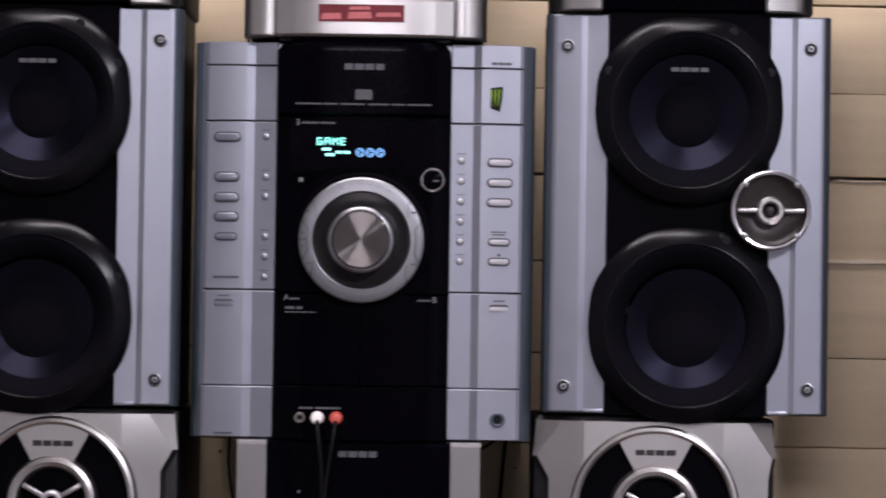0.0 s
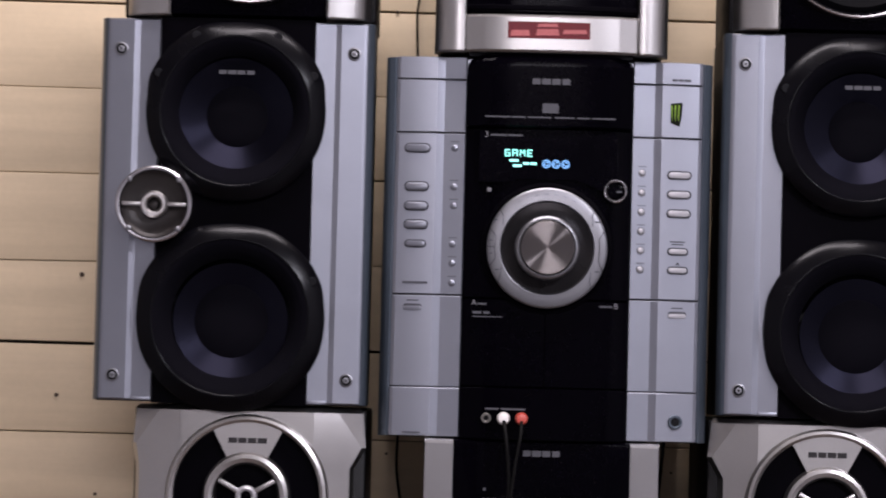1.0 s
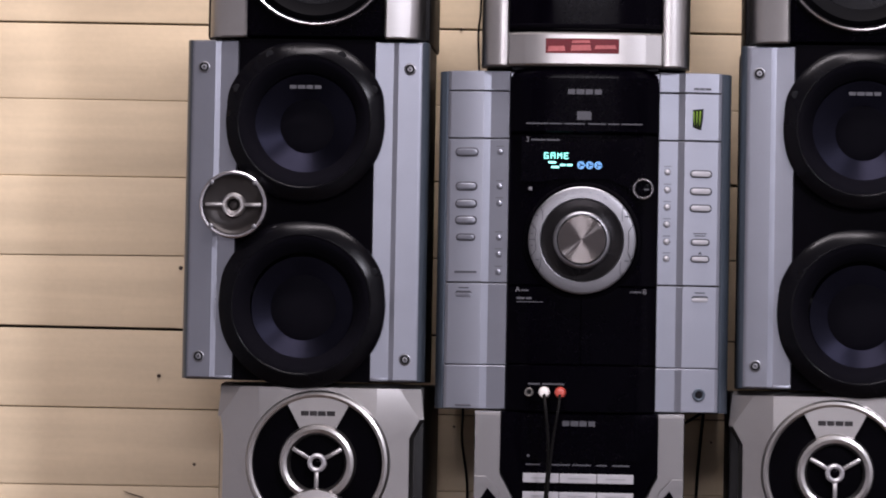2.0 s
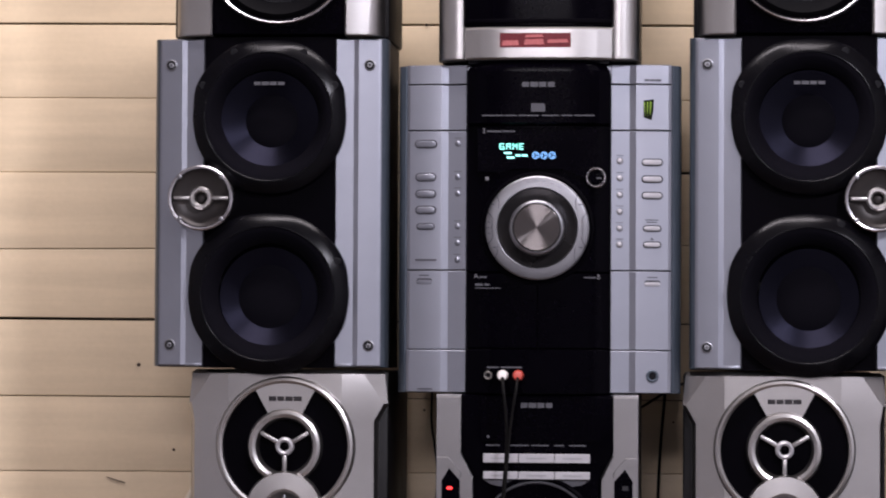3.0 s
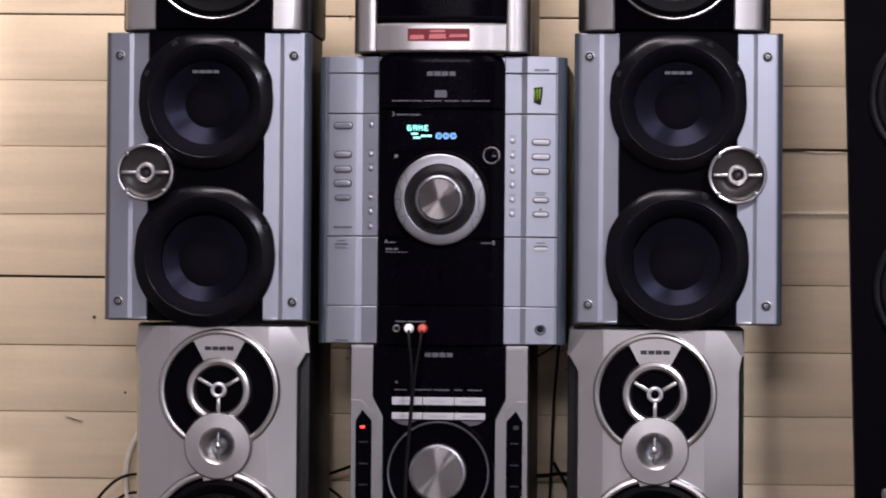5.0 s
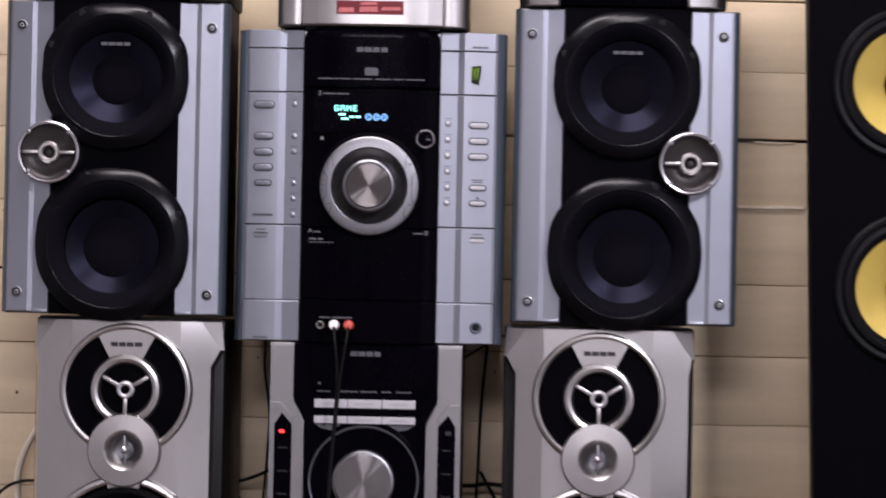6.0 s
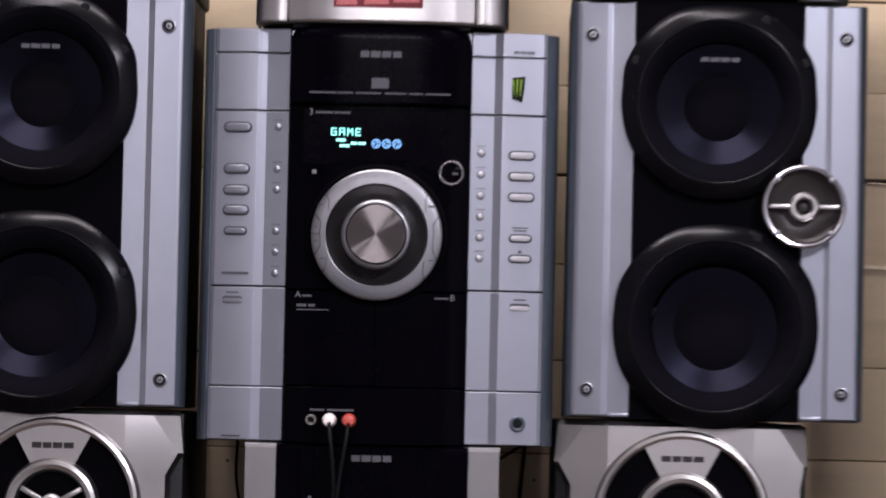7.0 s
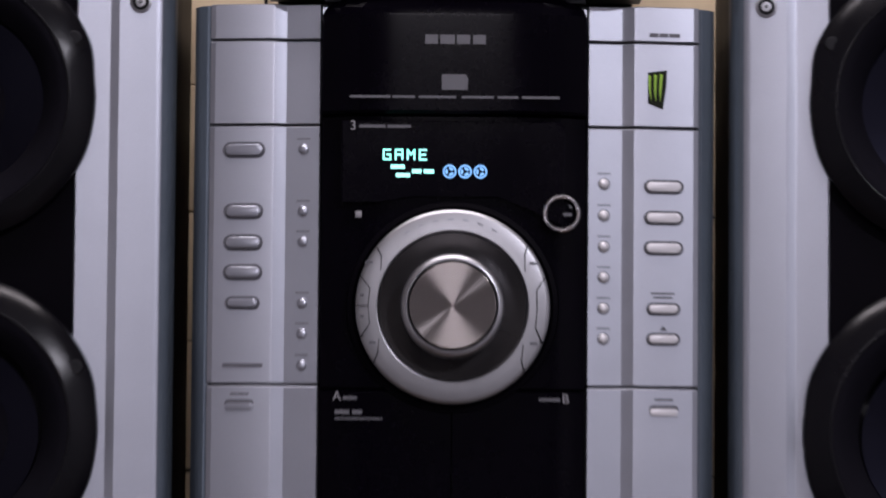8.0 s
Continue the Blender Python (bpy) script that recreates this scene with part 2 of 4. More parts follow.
def tube(points, radius, mat, parent, name="cord", label=""):
    """A cord that hangs smoothly through the points."""
    pts = [Vector(p) for p in points]
    line = []
    for i in range(len(pts) - 1):
        p0, p1, p2, p3 = pts[max(i - 1, 0)], pts[i], pts[i + 1], pts[min(i + 2, len(pts) - 1)]
        for k in range(6):
            u = k / 6
            line.append(0.5 * (2 * p1 + (p2 - p0) * u + (2 * p0 - 5 * p1 + 4 * p2 - p3) * u * u + (3 * p1 - p0 - 3 * p2 + p3) * u**3))
    line.append(pts[-1])
    rings = []
    for i, p in enumerate(line):
        d = (line[min(i + 1, len(line) - 1)] - line[max(i - 1, 0)]).normalized()
        side = d.cross(Vector((0, 1, 0.13))).normalized()
        up = side.cross(d)
        rings.append([p + radius * (math.cos(a) * side + math.sin(a) * up) for a in [k * math.tau / 8 for k in range(8)]])
    return part(name, solid(rings), mat, parent, label, 1.2)


def pierced(x0, x1, z0, z1, holes, y0, y1):
    """A plate from y0 (front) to y1 with round holes (x, z, radius) through it."""
    bm = bmesh.new()
    loops = [[(x0, z0), (x1, z0), (x1, z1), (x0, z1)]]
    for x, z, r in holes:
        loops.append([(x + r * math.cos(k * math.tau / 48), z + r * math.sin(k * math.tau / 48)) for k in range(48)])
    edges = []
    for loop in loops:
        v = [bm.verts.new((x, y0, z)) for x, z in loop]
        edges += [bm.edges.new((v[i], v[(i + 1) % len(v)])) for i in range(len(v))]
    faces = [f for f in bmesh.ops.triangle_fill(bm, use_beauty=True, use_dissolve=False, edges=edges)["geom"] if isinstance(f, bmesh.types.BMFace)]
    grown = bmesh.ops.extrude_face_region(bm, geom=faces, use_keep_orig=True)["geom"]
    bmesh.ops.translate(bm, vec=(0, y1 - y0, 0), verts=[g for g in grown if isinstance(g, bmesh.types.BMVert)])
    return bm


def words(text, x, z, high, y, mat, parent, name, label="", narrow=1.0, space=1.0):
    """Letters of the built-in font, standing on a front at y, centred on x, z."""
    curve = bpy.data.curves.new(name, "FONT")
    curve.body, curve.size, curve.extrude, curve.align_x, curve.align_y = text, high * 1.38, 0.00015, "CENTER", "CENTER"
    curve.space_character = space
    ob = bpy.data.objects.new(name, curve)
    scene.collection.objects.link(ob)
    bpy.context.view_layer.update()
    mesh = bpy.data.meshes.new_from_object(ob.evaluated_get(bpy.context.evaluated_depsgraph_get()))
    bpy.data.objects.remove(ob)
    bm = bmesh.new()
    bm.from_mesh(mesh)
    bmesh.ops.transform(bm, matrix=Matrix.Translation((x, y, z)) @ Matrix.Rotation(radians(90), 4, "X") @ Matrix.Diagonal((narrow, 1, 1, 1)), verts=bm.verts)
    return part(name, bm, mat, parent, label)


def badge(x, z, w, h, y, mat, parent):
    """A maker's badge as four plain blocks."""
    bm = bmesh.new()
    for i, k in enumerate((1.0, 1.15, 1.05, 1.0)):
        cx = x + w * (i - 1.5) / 4
        box(cx - w * 0.1 * k, cx + w * 0.1 * k, y - 0.0005, y + 0.0008, z - h / 2, z + h / 2, 0, bm)
    return part("badge", bm, mat, parent, "pale maker's badge of plain blocks", kind="stuff")


def bars(spec, y, h, mat, parent, name="print_line"):
    """Small print that cannot be read: plain bars (x0, x1, z)."""
    bm = bmesh.new()
    for x0, x1, z in spec:
        box(x0, x1, y - 0.0003, y + 0.0004, z - h / 2, z + h / 2, 0, bm)
    return part(name, bm, mat, parent, kind="stuff")


# ---------------------------------------------------------------- the room
WALL_Y = 0.30


def wall_block(name, x0, x1, y0, y1, z0, z1, mat, label):
    mesh = bpy.data.meshes.new(name)
    bm = box(x0, x1, y0, y1, z0, z1)
    bm.to_mesh(mesh)
    bm.free()
    mesh.materials.append(mat)
    ob = new(name, mesh)
    ORIGIN[ob] = Vector((0, 0, 0))
    return tagged(ob, label, name.split("_")[0], kind="structure")


X0, X1, Y0 = -1.7, 2.4, -4.4
wall_north = wall_block("wall_north", X0, X1, WALL_Y + 0.022, WALL_Y + 0.15, 0, ROOM_TOP, BEHIND, "back wall clad with cream-painted horizontal boards")
wall_block("wall_south", X0, X1, Y0 - 0.12, Y0, 0, ROOM_TOP, PLASTER, "plain pale plaster wall opposite the stacked equipment")
wall_block("wall_west", X0 - 0.12, X0, Y0 - 0.12, WALL_Y + 0.15, 0, ROOM_TOP, PLASTER, "plain pale plaster side wall")
wall_block("wall_east", X1, X1 + 0.12, Y0 - 0.12, WALL_Y + 0.15, 0, ROOM_TOP, PLASTER, "plain pale plaster side wall beside the speakers")
wall_block("floor", X0 - 0.12, X1 + 0.12, Y0 - 0.12, WALL_Y + 0.15, -0.1, 0, FLOOR, "plain grey floor of the room")
wall_block("ceiling", X0 - 0.12, X1 + 0.12, Y0 - 0.12, WALL_Y + 0.15, ROOM_TOP, ROOM_TOP + 0.1, CEIL, "plain white painted ceiling")
for x, y, w, d, *_ in LAMPS:
    light = thing("ceiling_light", (x, y, ROOM_TOP - 0.065), "white ceiling batten light fixed to the ceiling", "ceiling light")
    part("housing", box(x - w / 2 - 0.02, x + w / 2 + 0.02, y - d / 2 - 0.01, y + d / 2 + 0.01, ROOM_TOP - 0.065, ROOM_TOP, 0.006), CEIL, light)
# housing made up to hold the added fill light
x, y, z = FILL_LIGHT
light = thing("fill_light", (x, Y0, z), "added white fill light, unseen, on the plaster wall", "wall light")
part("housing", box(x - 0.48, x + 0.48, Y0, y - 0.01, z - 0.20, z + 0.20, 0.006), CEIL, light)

# ---------------------------------------------------------------- table
table = thing("table", (0.1, -0.08, 0), "dark wooden table carrying the stacked stereo equipment", "table")
part("tabletop", box(-0.62, 0.95, -0.46, 0.28, 0.67, 0.70, 0.004), WOOD, table)
for x in (-0.58, 0.91):
    for y in (-0.42, 0.24):
        part("leg", box(x - 0.025, x + 0.025, y - 0.025, y + 0.025, 0, 0.67, 0.004), WOOD, table)

# ---------------------------------------------------------------- main stereo unit
FACE_OUT, FACE_IN = 0.0054, 0.0042


def side_column(s):
    """The outline in x, y of a silver column, s = -1 or 1: proud outer face, slope inwards, lower inner face."""
    p = [(0.0716, 0.03), (0.0716, 0.0040), (0.0724, 0.0028), (0.0903, 0.0056), (0.0915, 0.0054),
         (0.0968, 0.0032), (0.0982, 0.0031), (0.1290, 0.0078), (0.1318, 0.0095), (0.1318, 0.03)]
    return [(s * x, y) for x, y in p]


def black_front(k=0.0, x0=-0.0708, x1=0.0708):
    """The outline in x, y of the bowed black middle between x0 and x1, pushed out by k."""
    p = [(x0, 0.03)]
    for i in range(15):
        x = x0 + (x1 - x0) * i / 14
        p.append((x, -0.0095 - k + 0.0095 * (x / 0.0708) ** 6 + 0.0015 * (x / 0.0708) ** 2))
    return p + [(x1, 0.03)]


def pill_button(x, z, w, h, y, mat, parent, name="button"):
    part("button_recess", prism(pill_outline(x, z, w + 0.0028, h + 0.0026), y - 0.0006, y + 0.004), PRINT_DARK, parent)
    return part(name, prism(pill_outline(x, z, w, h), y - 0.0024, y + 0.002, 0.0009), mat, parent)


unit = thing("stereo_unit", (0, 0.13, 1.036), "silver and black compact stereo unit with large round dial", "stereo system")
part("cabinet", box(-0.1395, 0.1395, 0.028, 0.27, 1.0365, 1.3625, 0.003), VINYL, unit, "dark cabinet behind the front")
for s in (-1, 1):
    cheek = [(s * 0.1318, 0.03), (s * 0.1318, 0.0105), (s * 0.1335, 0.0095), (s * 0.1375, 0.0125), (s * 0.1408, 0.0185), (s * 0.1415, 0.03)]
    part("side_trim", column(cheek, 1.037, 1.3635), SLATE, unit, "slate blue curved side trim")
    for z0, z1 in ((1.0375, 1.0792), (1.0802, 1.1582), (1.1594, 1.2978), (1.2990, 1.3440), (1.3450, 1.3640)):
        k = 0.0011 if z1 < 1.08 else 0.0
        prof = [(x, y - (k if y < 0.02 else 0)) for x, y in side_column(s)]
        bm = column(prof, z0, z1)
        part("silver_panel", bm, SILVER, unit, "", 0.3)
    part("panel_seams", box(s * 0.0722 if s > 0 else -0.131, 0.131 if s > 0 else -0.0722, 0.0098, 0.016, 1.038, 1.362), SEAM, unit)

def flap_ring(z, narrow, back):
    return [(x * narrow, y + (back if y < 0.02 else 0), z) for x, y in black_front(0.006)]


flap = part("disc_tray_flap", solid([flap_ring(1.3035, 1, 0.002), flap_ring(1.3052, 1, 0.0), flap_ring(1.3560, 1, 0.0), flap_ring(1.3570, 1, 0.0), flap_ring(1.3605, 0.975, 0.0004), flap_ring(1.3635, 0.925, 0.0012), flap_ring(1.3660, 0.885, 0.0030)]), BLACK_GLOSS, unit, "", 0.12)
for s in (-1, 1):
    part("flap_shoulder", column([(s * x, y) for x, y in ((0.0600, 0.03), (0.0600, 0.006), (0.0660, 0.004), (0.0712, 0.004), (0.0712, 0.03))], 1.3520, 1.3642, 0.002), SILVER, unit)
badge(0.0004, 1.3430, 0.034, 0.0050, -0.0157, PRINT_DIM, flap)
part("disc_mark", prism([(-0.0067, 1.3160), (0.0070, 1.3160), (0.0073, 1.3222), (0.0060, 1.3243), (-0.0067, 1.3243)], -0.0160, -0.0150), PRINT_DIM, flap)
bars([(-0.0556, -0.034, 1.3122), (-0.033, -0.021, 1.3122), (-0.019, 0.001, 1.3122), (0.004, 0.021, 1.3122), (0.023, 0.034, 1.3122), (0.036, 0.056, 1.3122)],
     -0.0152, 0.0013, PRINT_DIM, flap)
panel = part("display_panel", column(black_front(0.0), 1.1572, 1.3028), BLACK_GLOSS, unit)
window = [(-0.060, 1.2560), (-0.040, 1.2560), (-0.024, 1.2590), (0.024, 1.2590), (0.040, 1.2530), (0.0590, 1.2440), (0.0592, 1.2960), (0.0560, 1.2996), (-0.0600, 1.2996)]
part("display_window", prism(window, -0.0116, -0.004, 0.0008), BLACK_GLOSS, panel, "", 0.1)
# each letter is lit strokes on a grid two wide and two high
STROKES = {
    "G": (((2, 4), (0, 4)), ((0, 4), (0, 0)), ((0, 0), (2, 0)), ((2, 0), (2, 2)), ((2, 2), (1, 2))),
    "A": (((0, 0), (0, 4)), ((0, 4), (2, 4)), ((2, 4), (2, 0)), ((0, 2), (2, 2))),
    "M": (((0, 0), (0, 4)), ((2, 0), (2, 4)), ((0, 4), (1, 2)), ((2, 4), (1, 2))),
    "E": (((2, 4), (0, 4)), ((0, 4), (0, 0)), ((0, 0), (2, 0)), ((0, 2), (1.7, 2))),
}
for i, letter in enumerate("GAME"):
    bm = bmesh.new()
    for (u0, v0), (u1, v1) in STROKES[letter]:
        a = Vector((-0.0374 + 0.00640 * i + 0.00180 * u0, 1.2790 + 0.00128 * v0))
        b = Vector((-0.0374 + 0.00640 * i + 0.00180 * u1, 1.2790 + 0.00128 * v1))
        d = (b - a).normalized()
        n = Vector((-d.y, d.x)) * 0.00044
        a, b = a - d * 0.0003, b + d * 0.0003
        prism([(a - n)[:], (b - n)[:], (b + n)[:], (a + n)[:]], -0.0121, -0.0116, 0, bm)
    part("display_letter", bm, TEAL, panel, "lit teal display letter")
bm = bmesh.new()
for x0, x1, z in ((-0.0336, -0.0262, 1.2751), (-0.0308, -0.0232, 1.2706), (-0.0222, -0.0172, 1.2727), (-0.0160, -0.0105, 1.2727)):
    box(x0, x1, -0.0121, -0.0116, z - 0.0010, z + 0.0010, 0, bm)
part("display_dashes", bm, TEAL, panel, "lit teal display dashes")
for x in (-0.0022, 0.0060, 0.0142):
    disc = part("display_disc", ring(x, 1.2727, 0.0027, 0.0037, -0.0121, -0.0114, 0.0002, 24), BLUE, panel, "lit blue disc symbol")
    for turn in (20, 140, 260):
        part("disc_sector", ring(x, 1.2727, 0.0010, 0.0023, -0.0121, -0.0114, 0.0001, 8, None, turn, 80), BLUE, disc)
words("3", -0.0538, 1.2968, 0.0052, -0.0119, PRINT, panel, "printed_numeral", "small grey printed numeral")
bars([(-0.0505, -0.0365, 1.2967), (-0.0355, -0.0229, 1.2967)], -0.0117, 0.0016, PRINT_DIM, panel)
part("sensor_dot", box(-0.0523, -0.0488, -0.0104, -0.0085, 1.2479, 1.2514, 0.0004), PRINT, panel)
power = part("standby_button", ring(0.0577, 1.2508, 0.0080, 0.0100, -0.0135, -0.002, 0.0009, 40), CHROME, panel, "chrome ring round the standby button")
part("standby_cap", dome(0.0577, 1.2508, 0.0080, -0.0095, 0.0016, 32), BLACK_GLOSS, power)
bars([(0.0525, 0.0560, 1.2505), (0.0570, 0.0630, 1.2503)], -0.0112, 0.0016, PRINT_DIM, power)
part("dial_shroud", lathe(0, 1.2006, [(0.0570, -0.004), (0.0560, -0.0102), (0.0535, -0.0110), (0.0510, -0.008), (0.0510, -0.004)], 64), BLACK, panel)

dial = part("dial_ring", lathe(0, 1.2006, [(0.0517, -0.006), (0.0517, -0.0160), (0.0515, -0.0168), (0.0511, -0.0173), (0.0500, -0.0180), (0.0494, -0.0182), (0.0440, -0.0186), (0.0406, -0.0189), (0.0401, -0.0187), (0.0397, -0.0182), (0.0390, -0.0165), (0.0390, -0.008)], 96),
            DIAL, unit, "satin silver ring of transport buttons", 0.3)
part("light_ring", lathe(0, 1.2006, [(0.0393, -0.0165), (0.0372, -0.0150), (0.0340, -0.0122), (0.0300, -0.0100), (0.0272, -0.0095), (0.0272, -0.006)], 72), SMOKE, dial, "unlit smoked light ring")
knob = part("knob", lathe(0, 1.2006, [(0.0274, -0.006), (0.0274, -0.0262), (0.0272, -0.0272), (0.0266, -0.0280), (0.0246, -0.0292), (0.0242, -0.0292), (0.0239, -0.0288), (0.0236, -0.0262), (0.0230, -0.0262)], 72), DIAL, dial, "satin rim of the volume knob")
part("knob_groove", ring(0, 1.2006, 0.0229, 0.0237, -0.0281, -0.0255, 0.0001, 72), SEAM, knob)
part("knob_face", lathe(0, 1.2006, [(0.0230, -0.0260), (0.0230, -0.0296), (0.0228, -0.0302), (0.0224, -0.0304), (0.0120, -0.0304), (0, -0.0304)], 72), KNOB, knob, "turned aluminium knob face", 0.15)
# seams of the transport buttons: each a line from one radius and angle to another on the ring
SEAMS = [(0.0516, 162, 0.0448, 168), (0.0448, 168, 0.0448, 180), (0.0448, 180, 0.0448, 192), (0.0448, 192, 0.0516, 199), (0.0448, 180, 0.0516, 180),
         (0.0516, 142, 0.0462, 145), (0.0462, 145, 0.0425, 154), (0.0516, 18, 0.0452, 11), (0.0452, 11, 0.0448, -2), (0.0448, -2, 0.0452, -14), (0.0452, -14, 0.0516, -22),
         (0.0516, 40, 0.0470, 36), (0.0470, 36, 0.0425, 26), (0.0516, 216, 0.0465, 212), (0.0465, 212, 0.0425, 204), (0.0516, -42, 0.0465, -38), (0.0465, -38, 0.0425, -28)]
for r0, a0, r1, a1 in SEAMS:
    a = Vector((r0 * math.cos(radians(a0)), 1.2006 + r0 * math.sin(radians(a0))))
    b = Vector((r1 * math.cos(radians(a1)), 1.2006 + r1 * math.sin(radians(a1))))
    side = (b - a).normalized()
    n = Vector((-side.y, side.x)) * 0.00024
    part("button_seam", prism([(a - n)[:], (b - n)[:], (b + n)[:], (a + n)[:]], -0.0191, -0.0150), SEAM, dial)
bars([(-0.0465, -0.0425, 1.2238), (0.0405, 0.0450, 1.2238), (-0.0490, -0.0470, 1.2062), (-0.0488, -0.0470, 1.1950), (-0.0440, -0.0405, 1.1812), (0.0410, 0.0450, 1.1812)], -0.0188, 0.0011, PRINT_DARK, dial)
bm = bmesh.new()
for a in range(62, 124, 10):
    b2 = box(0.0458, 0.0464, -0.0190, -0.0170, -0.0016, 0.0014)
    bmesh.ops.transform(b2, matrix=Matrix.Translation((0, 0, 1.2006)) @ Matrix.Rotation(-radians(a), 4, "Y"), verts=b2.verts)
    tmp = bpy.data.meshes.new("tmp")
    b2.to_mesh(tmp)
    bm.from_mesh(tmp)
    b2.free()
    bpy.data.meshes.remove(tmp)
part("print_line", bm, SILVER_EDGE, dial, kind="stuff")

door = part("cassette_door", column(black_front(-0.001, -0.0708, -0.0004), 1.0815, 1.1562), BLACK_GLOSS, unit)
door_b = part("cassette_door", column(black_front(-0.001, 0.0004, 0.0708), 1.0815, 1.1562), BLACK_GLOSS, unit)
words("A", -0.0612, 1.1528, 0.0050, -0.0066, PRINT, door, "deck_letter", "small grey printed letter")
words("B", 0.0604, 1.1522, 0.0050, -0.0066, PRINT, door, "deck_letter", "small grey printed letter")
bars([(-0.0580, -0.0505, 1.1520), (0.0430, 0.0575, 1.1518)], -0.0068, 0.0016, PRINT_DIM, door)
bars([(-0.0622, -0.0545, 1.1445), (-0.0530, -0.0395, 1.1445)], -0.0066, 0.0022, PRINT_DIM, door)
bars([(-0.0622, -0.0205, 1.1410)], -0.0076, 0.0009, PRINT_DIM, door)
jacks = part("jack_panel", column([(x, y) for x, y in black_front(0.002)], 1.0365, 1.0803), BLACK_GLOSS, unit)
bars([(-0.0495, -0.038, 1.0625), (-0.036, -0.015, 1.0625)], -0.0121, 0.0016, PRINT_DIM, jacks)
socket = part("video_socket", ring(-0.0484, 1.0545, 0.0022, 0.0044, -0.0155, -0.005, 0.0006, 28), GOLD, jacks)
part("socket_hole", dome(-0.0484, 1.0545, 0.0023, -0.0125, 0.0003, 20), SEAM, socket)

for z, w in ((1.2849, 0.0205), (1.2518, 0.0190), (1.2350, 0.0190), (1.2190, 0.0190), (1.2025, 0.0165)):
    pill_button(-0.1129, z, w, 0.0062 if w > 0.017 else 0.0046, FACE_OUT, SILVER, unit)
part("name_slot", prism(pill_outline(-0.1124, 1.1691, 0.0220, 0.0020), FACE_OUT - 0.0010, 0.010), PRINT_DARK, unit)
for z, w in ((1.2667, 0.0190), (1.2500, 0.0190), (1.2337, 0.0190), (1.2010, 0.0160), (1.1848, 0.0160)):
    pill_button(0.1130, z, w, 0.0052 if w > 0.017 else 0.0044, FACE_OUT, KEY, unit)
for x, zs in ((-0.0808, (1.2854, 1.2520, 1.2356, 1.2026, 1.1862, 1.1693)), (0.0808, (1.2680, 1.2510, 1.2343, 1.2177, 1.2011, 1.1848))):
    for z in zs:
        part("button_recess", ring(x, z, 0.0005, 0.0036, FACE_IN - 0.0002, 0.009, 0.0002, 24), SILVER if x < 0 else SILVER_EDGE, unit)
        part("round_button", dome(x, z, 0.0029, FACE_IN + 0.0002, 0.0016 if x < 0 else 0.0022, 24), SILVER if x < 0 else KEY, unit)
        bars([(x - 0.0036, x + 0.0036, z + 0.0056)], FACE_IN, 0.0010, SILVER_EDGE, unit)
bars([(0.1062, 0.1190, 1.2094), (0.1075, 0.1178, 1.2072)], FACE_OUT, 0.0010, PRINT_DARK, unit)
part("eject_mark", prism([(0.1110, 1.1895), (0.1150, 1.1895), (0.1130, 1.1922)], FACE_OUT - 0.0006, 0.010), PRINT_DARK, unit)
for x, z in ((-0.1140, 1.1476), (0.1135, 1.1462)):
    bars([(x - 0.005, x + 0.005, z + 0.0062)], FACE_OUT, 0.0011, PRINT_DARK, unit)
    part("finger_notch", prism(pill_outline(x, z + 0.0012, 0.0158, 0.0042), FACE_OUT - 0.0008, 0.010), PRINT_DARK, unit)
    part("finger_notch_lip", prism(pill_outline(x, z - 0.0006, 0.0154, 0.0038), FACE_OUT - 0.0014, 0.010, 0.0005), SILVER if x < 0 else KEY, unit)
bars([(-0.120, -0.105, 1.0405)], 0.0020, 0.0013, PRINT_DARK, unit)
bars([(0.1050, 0.1098, 1.3487), (0.1104, 0.1150, 1.3487), (0.1156, 0.1215, 1.3487)], FACE_OUT - 0.0002, 0.0020, PRINT_DARK, unit)
phones = part("headphone_socket", ring(0.1138, 1.0546, 0.0036, 0.0062, 0.0006, 0.010, 0.0008, 28), SLATE, unit)
part("socket_hole", dome(0.1138, 1.0546, 0.0037, 0.0018, 0.0004, 20), SEAM, phones)

# everything set on the columns follows their slope
for ob in unit.children:
    if ob.type == "MESH" and ob.name.split(".")[0] in ("button", "button_recess", "round_button", "name_slot", "eject_mark", "finger_notch", "finger_notch_lip", "printed_word", "print_line"):
        for v in ob.data.vertices:
            x = abs(v.co.x)
            if x > 0.0716:
                v.co.y += 0.153 * (x - 0.113) if x > 0.094 else 0.156 * (x - 0.0808)

sticker = thing("sticker", (0.108, 0.0030, 1.309), "small dark sticker with three green claw-like strokes", "sticker")
part("backing", prism([(0.1036, 1.3118), (0.1017, 1.3270), (0.1030, 1.3283), (0.1144, 1.3296), (0.1140, 1.3200), (0.1123, 1.3089), (0.1110, 1.3092)], FACE_OUT - 0.0014, 0.0060), STICKER, sticker)
for dx in (0.0, 0.0032, 0.0064):
    top = 1.3272 + dx * 0.1
    part("stroke", prism([(0.1043 + dx, top), (0.1057 + dx, top - 0.0008), (0.1056 + dx * 0.9, 1.3190), (0.1060 + dx * 0.75, 1.3125), (0.1048 + dx * 0.85, 1.3185)], FACE_OUT - 0.0017, FACE_OUT - 0.0010), GREEN, sticker)

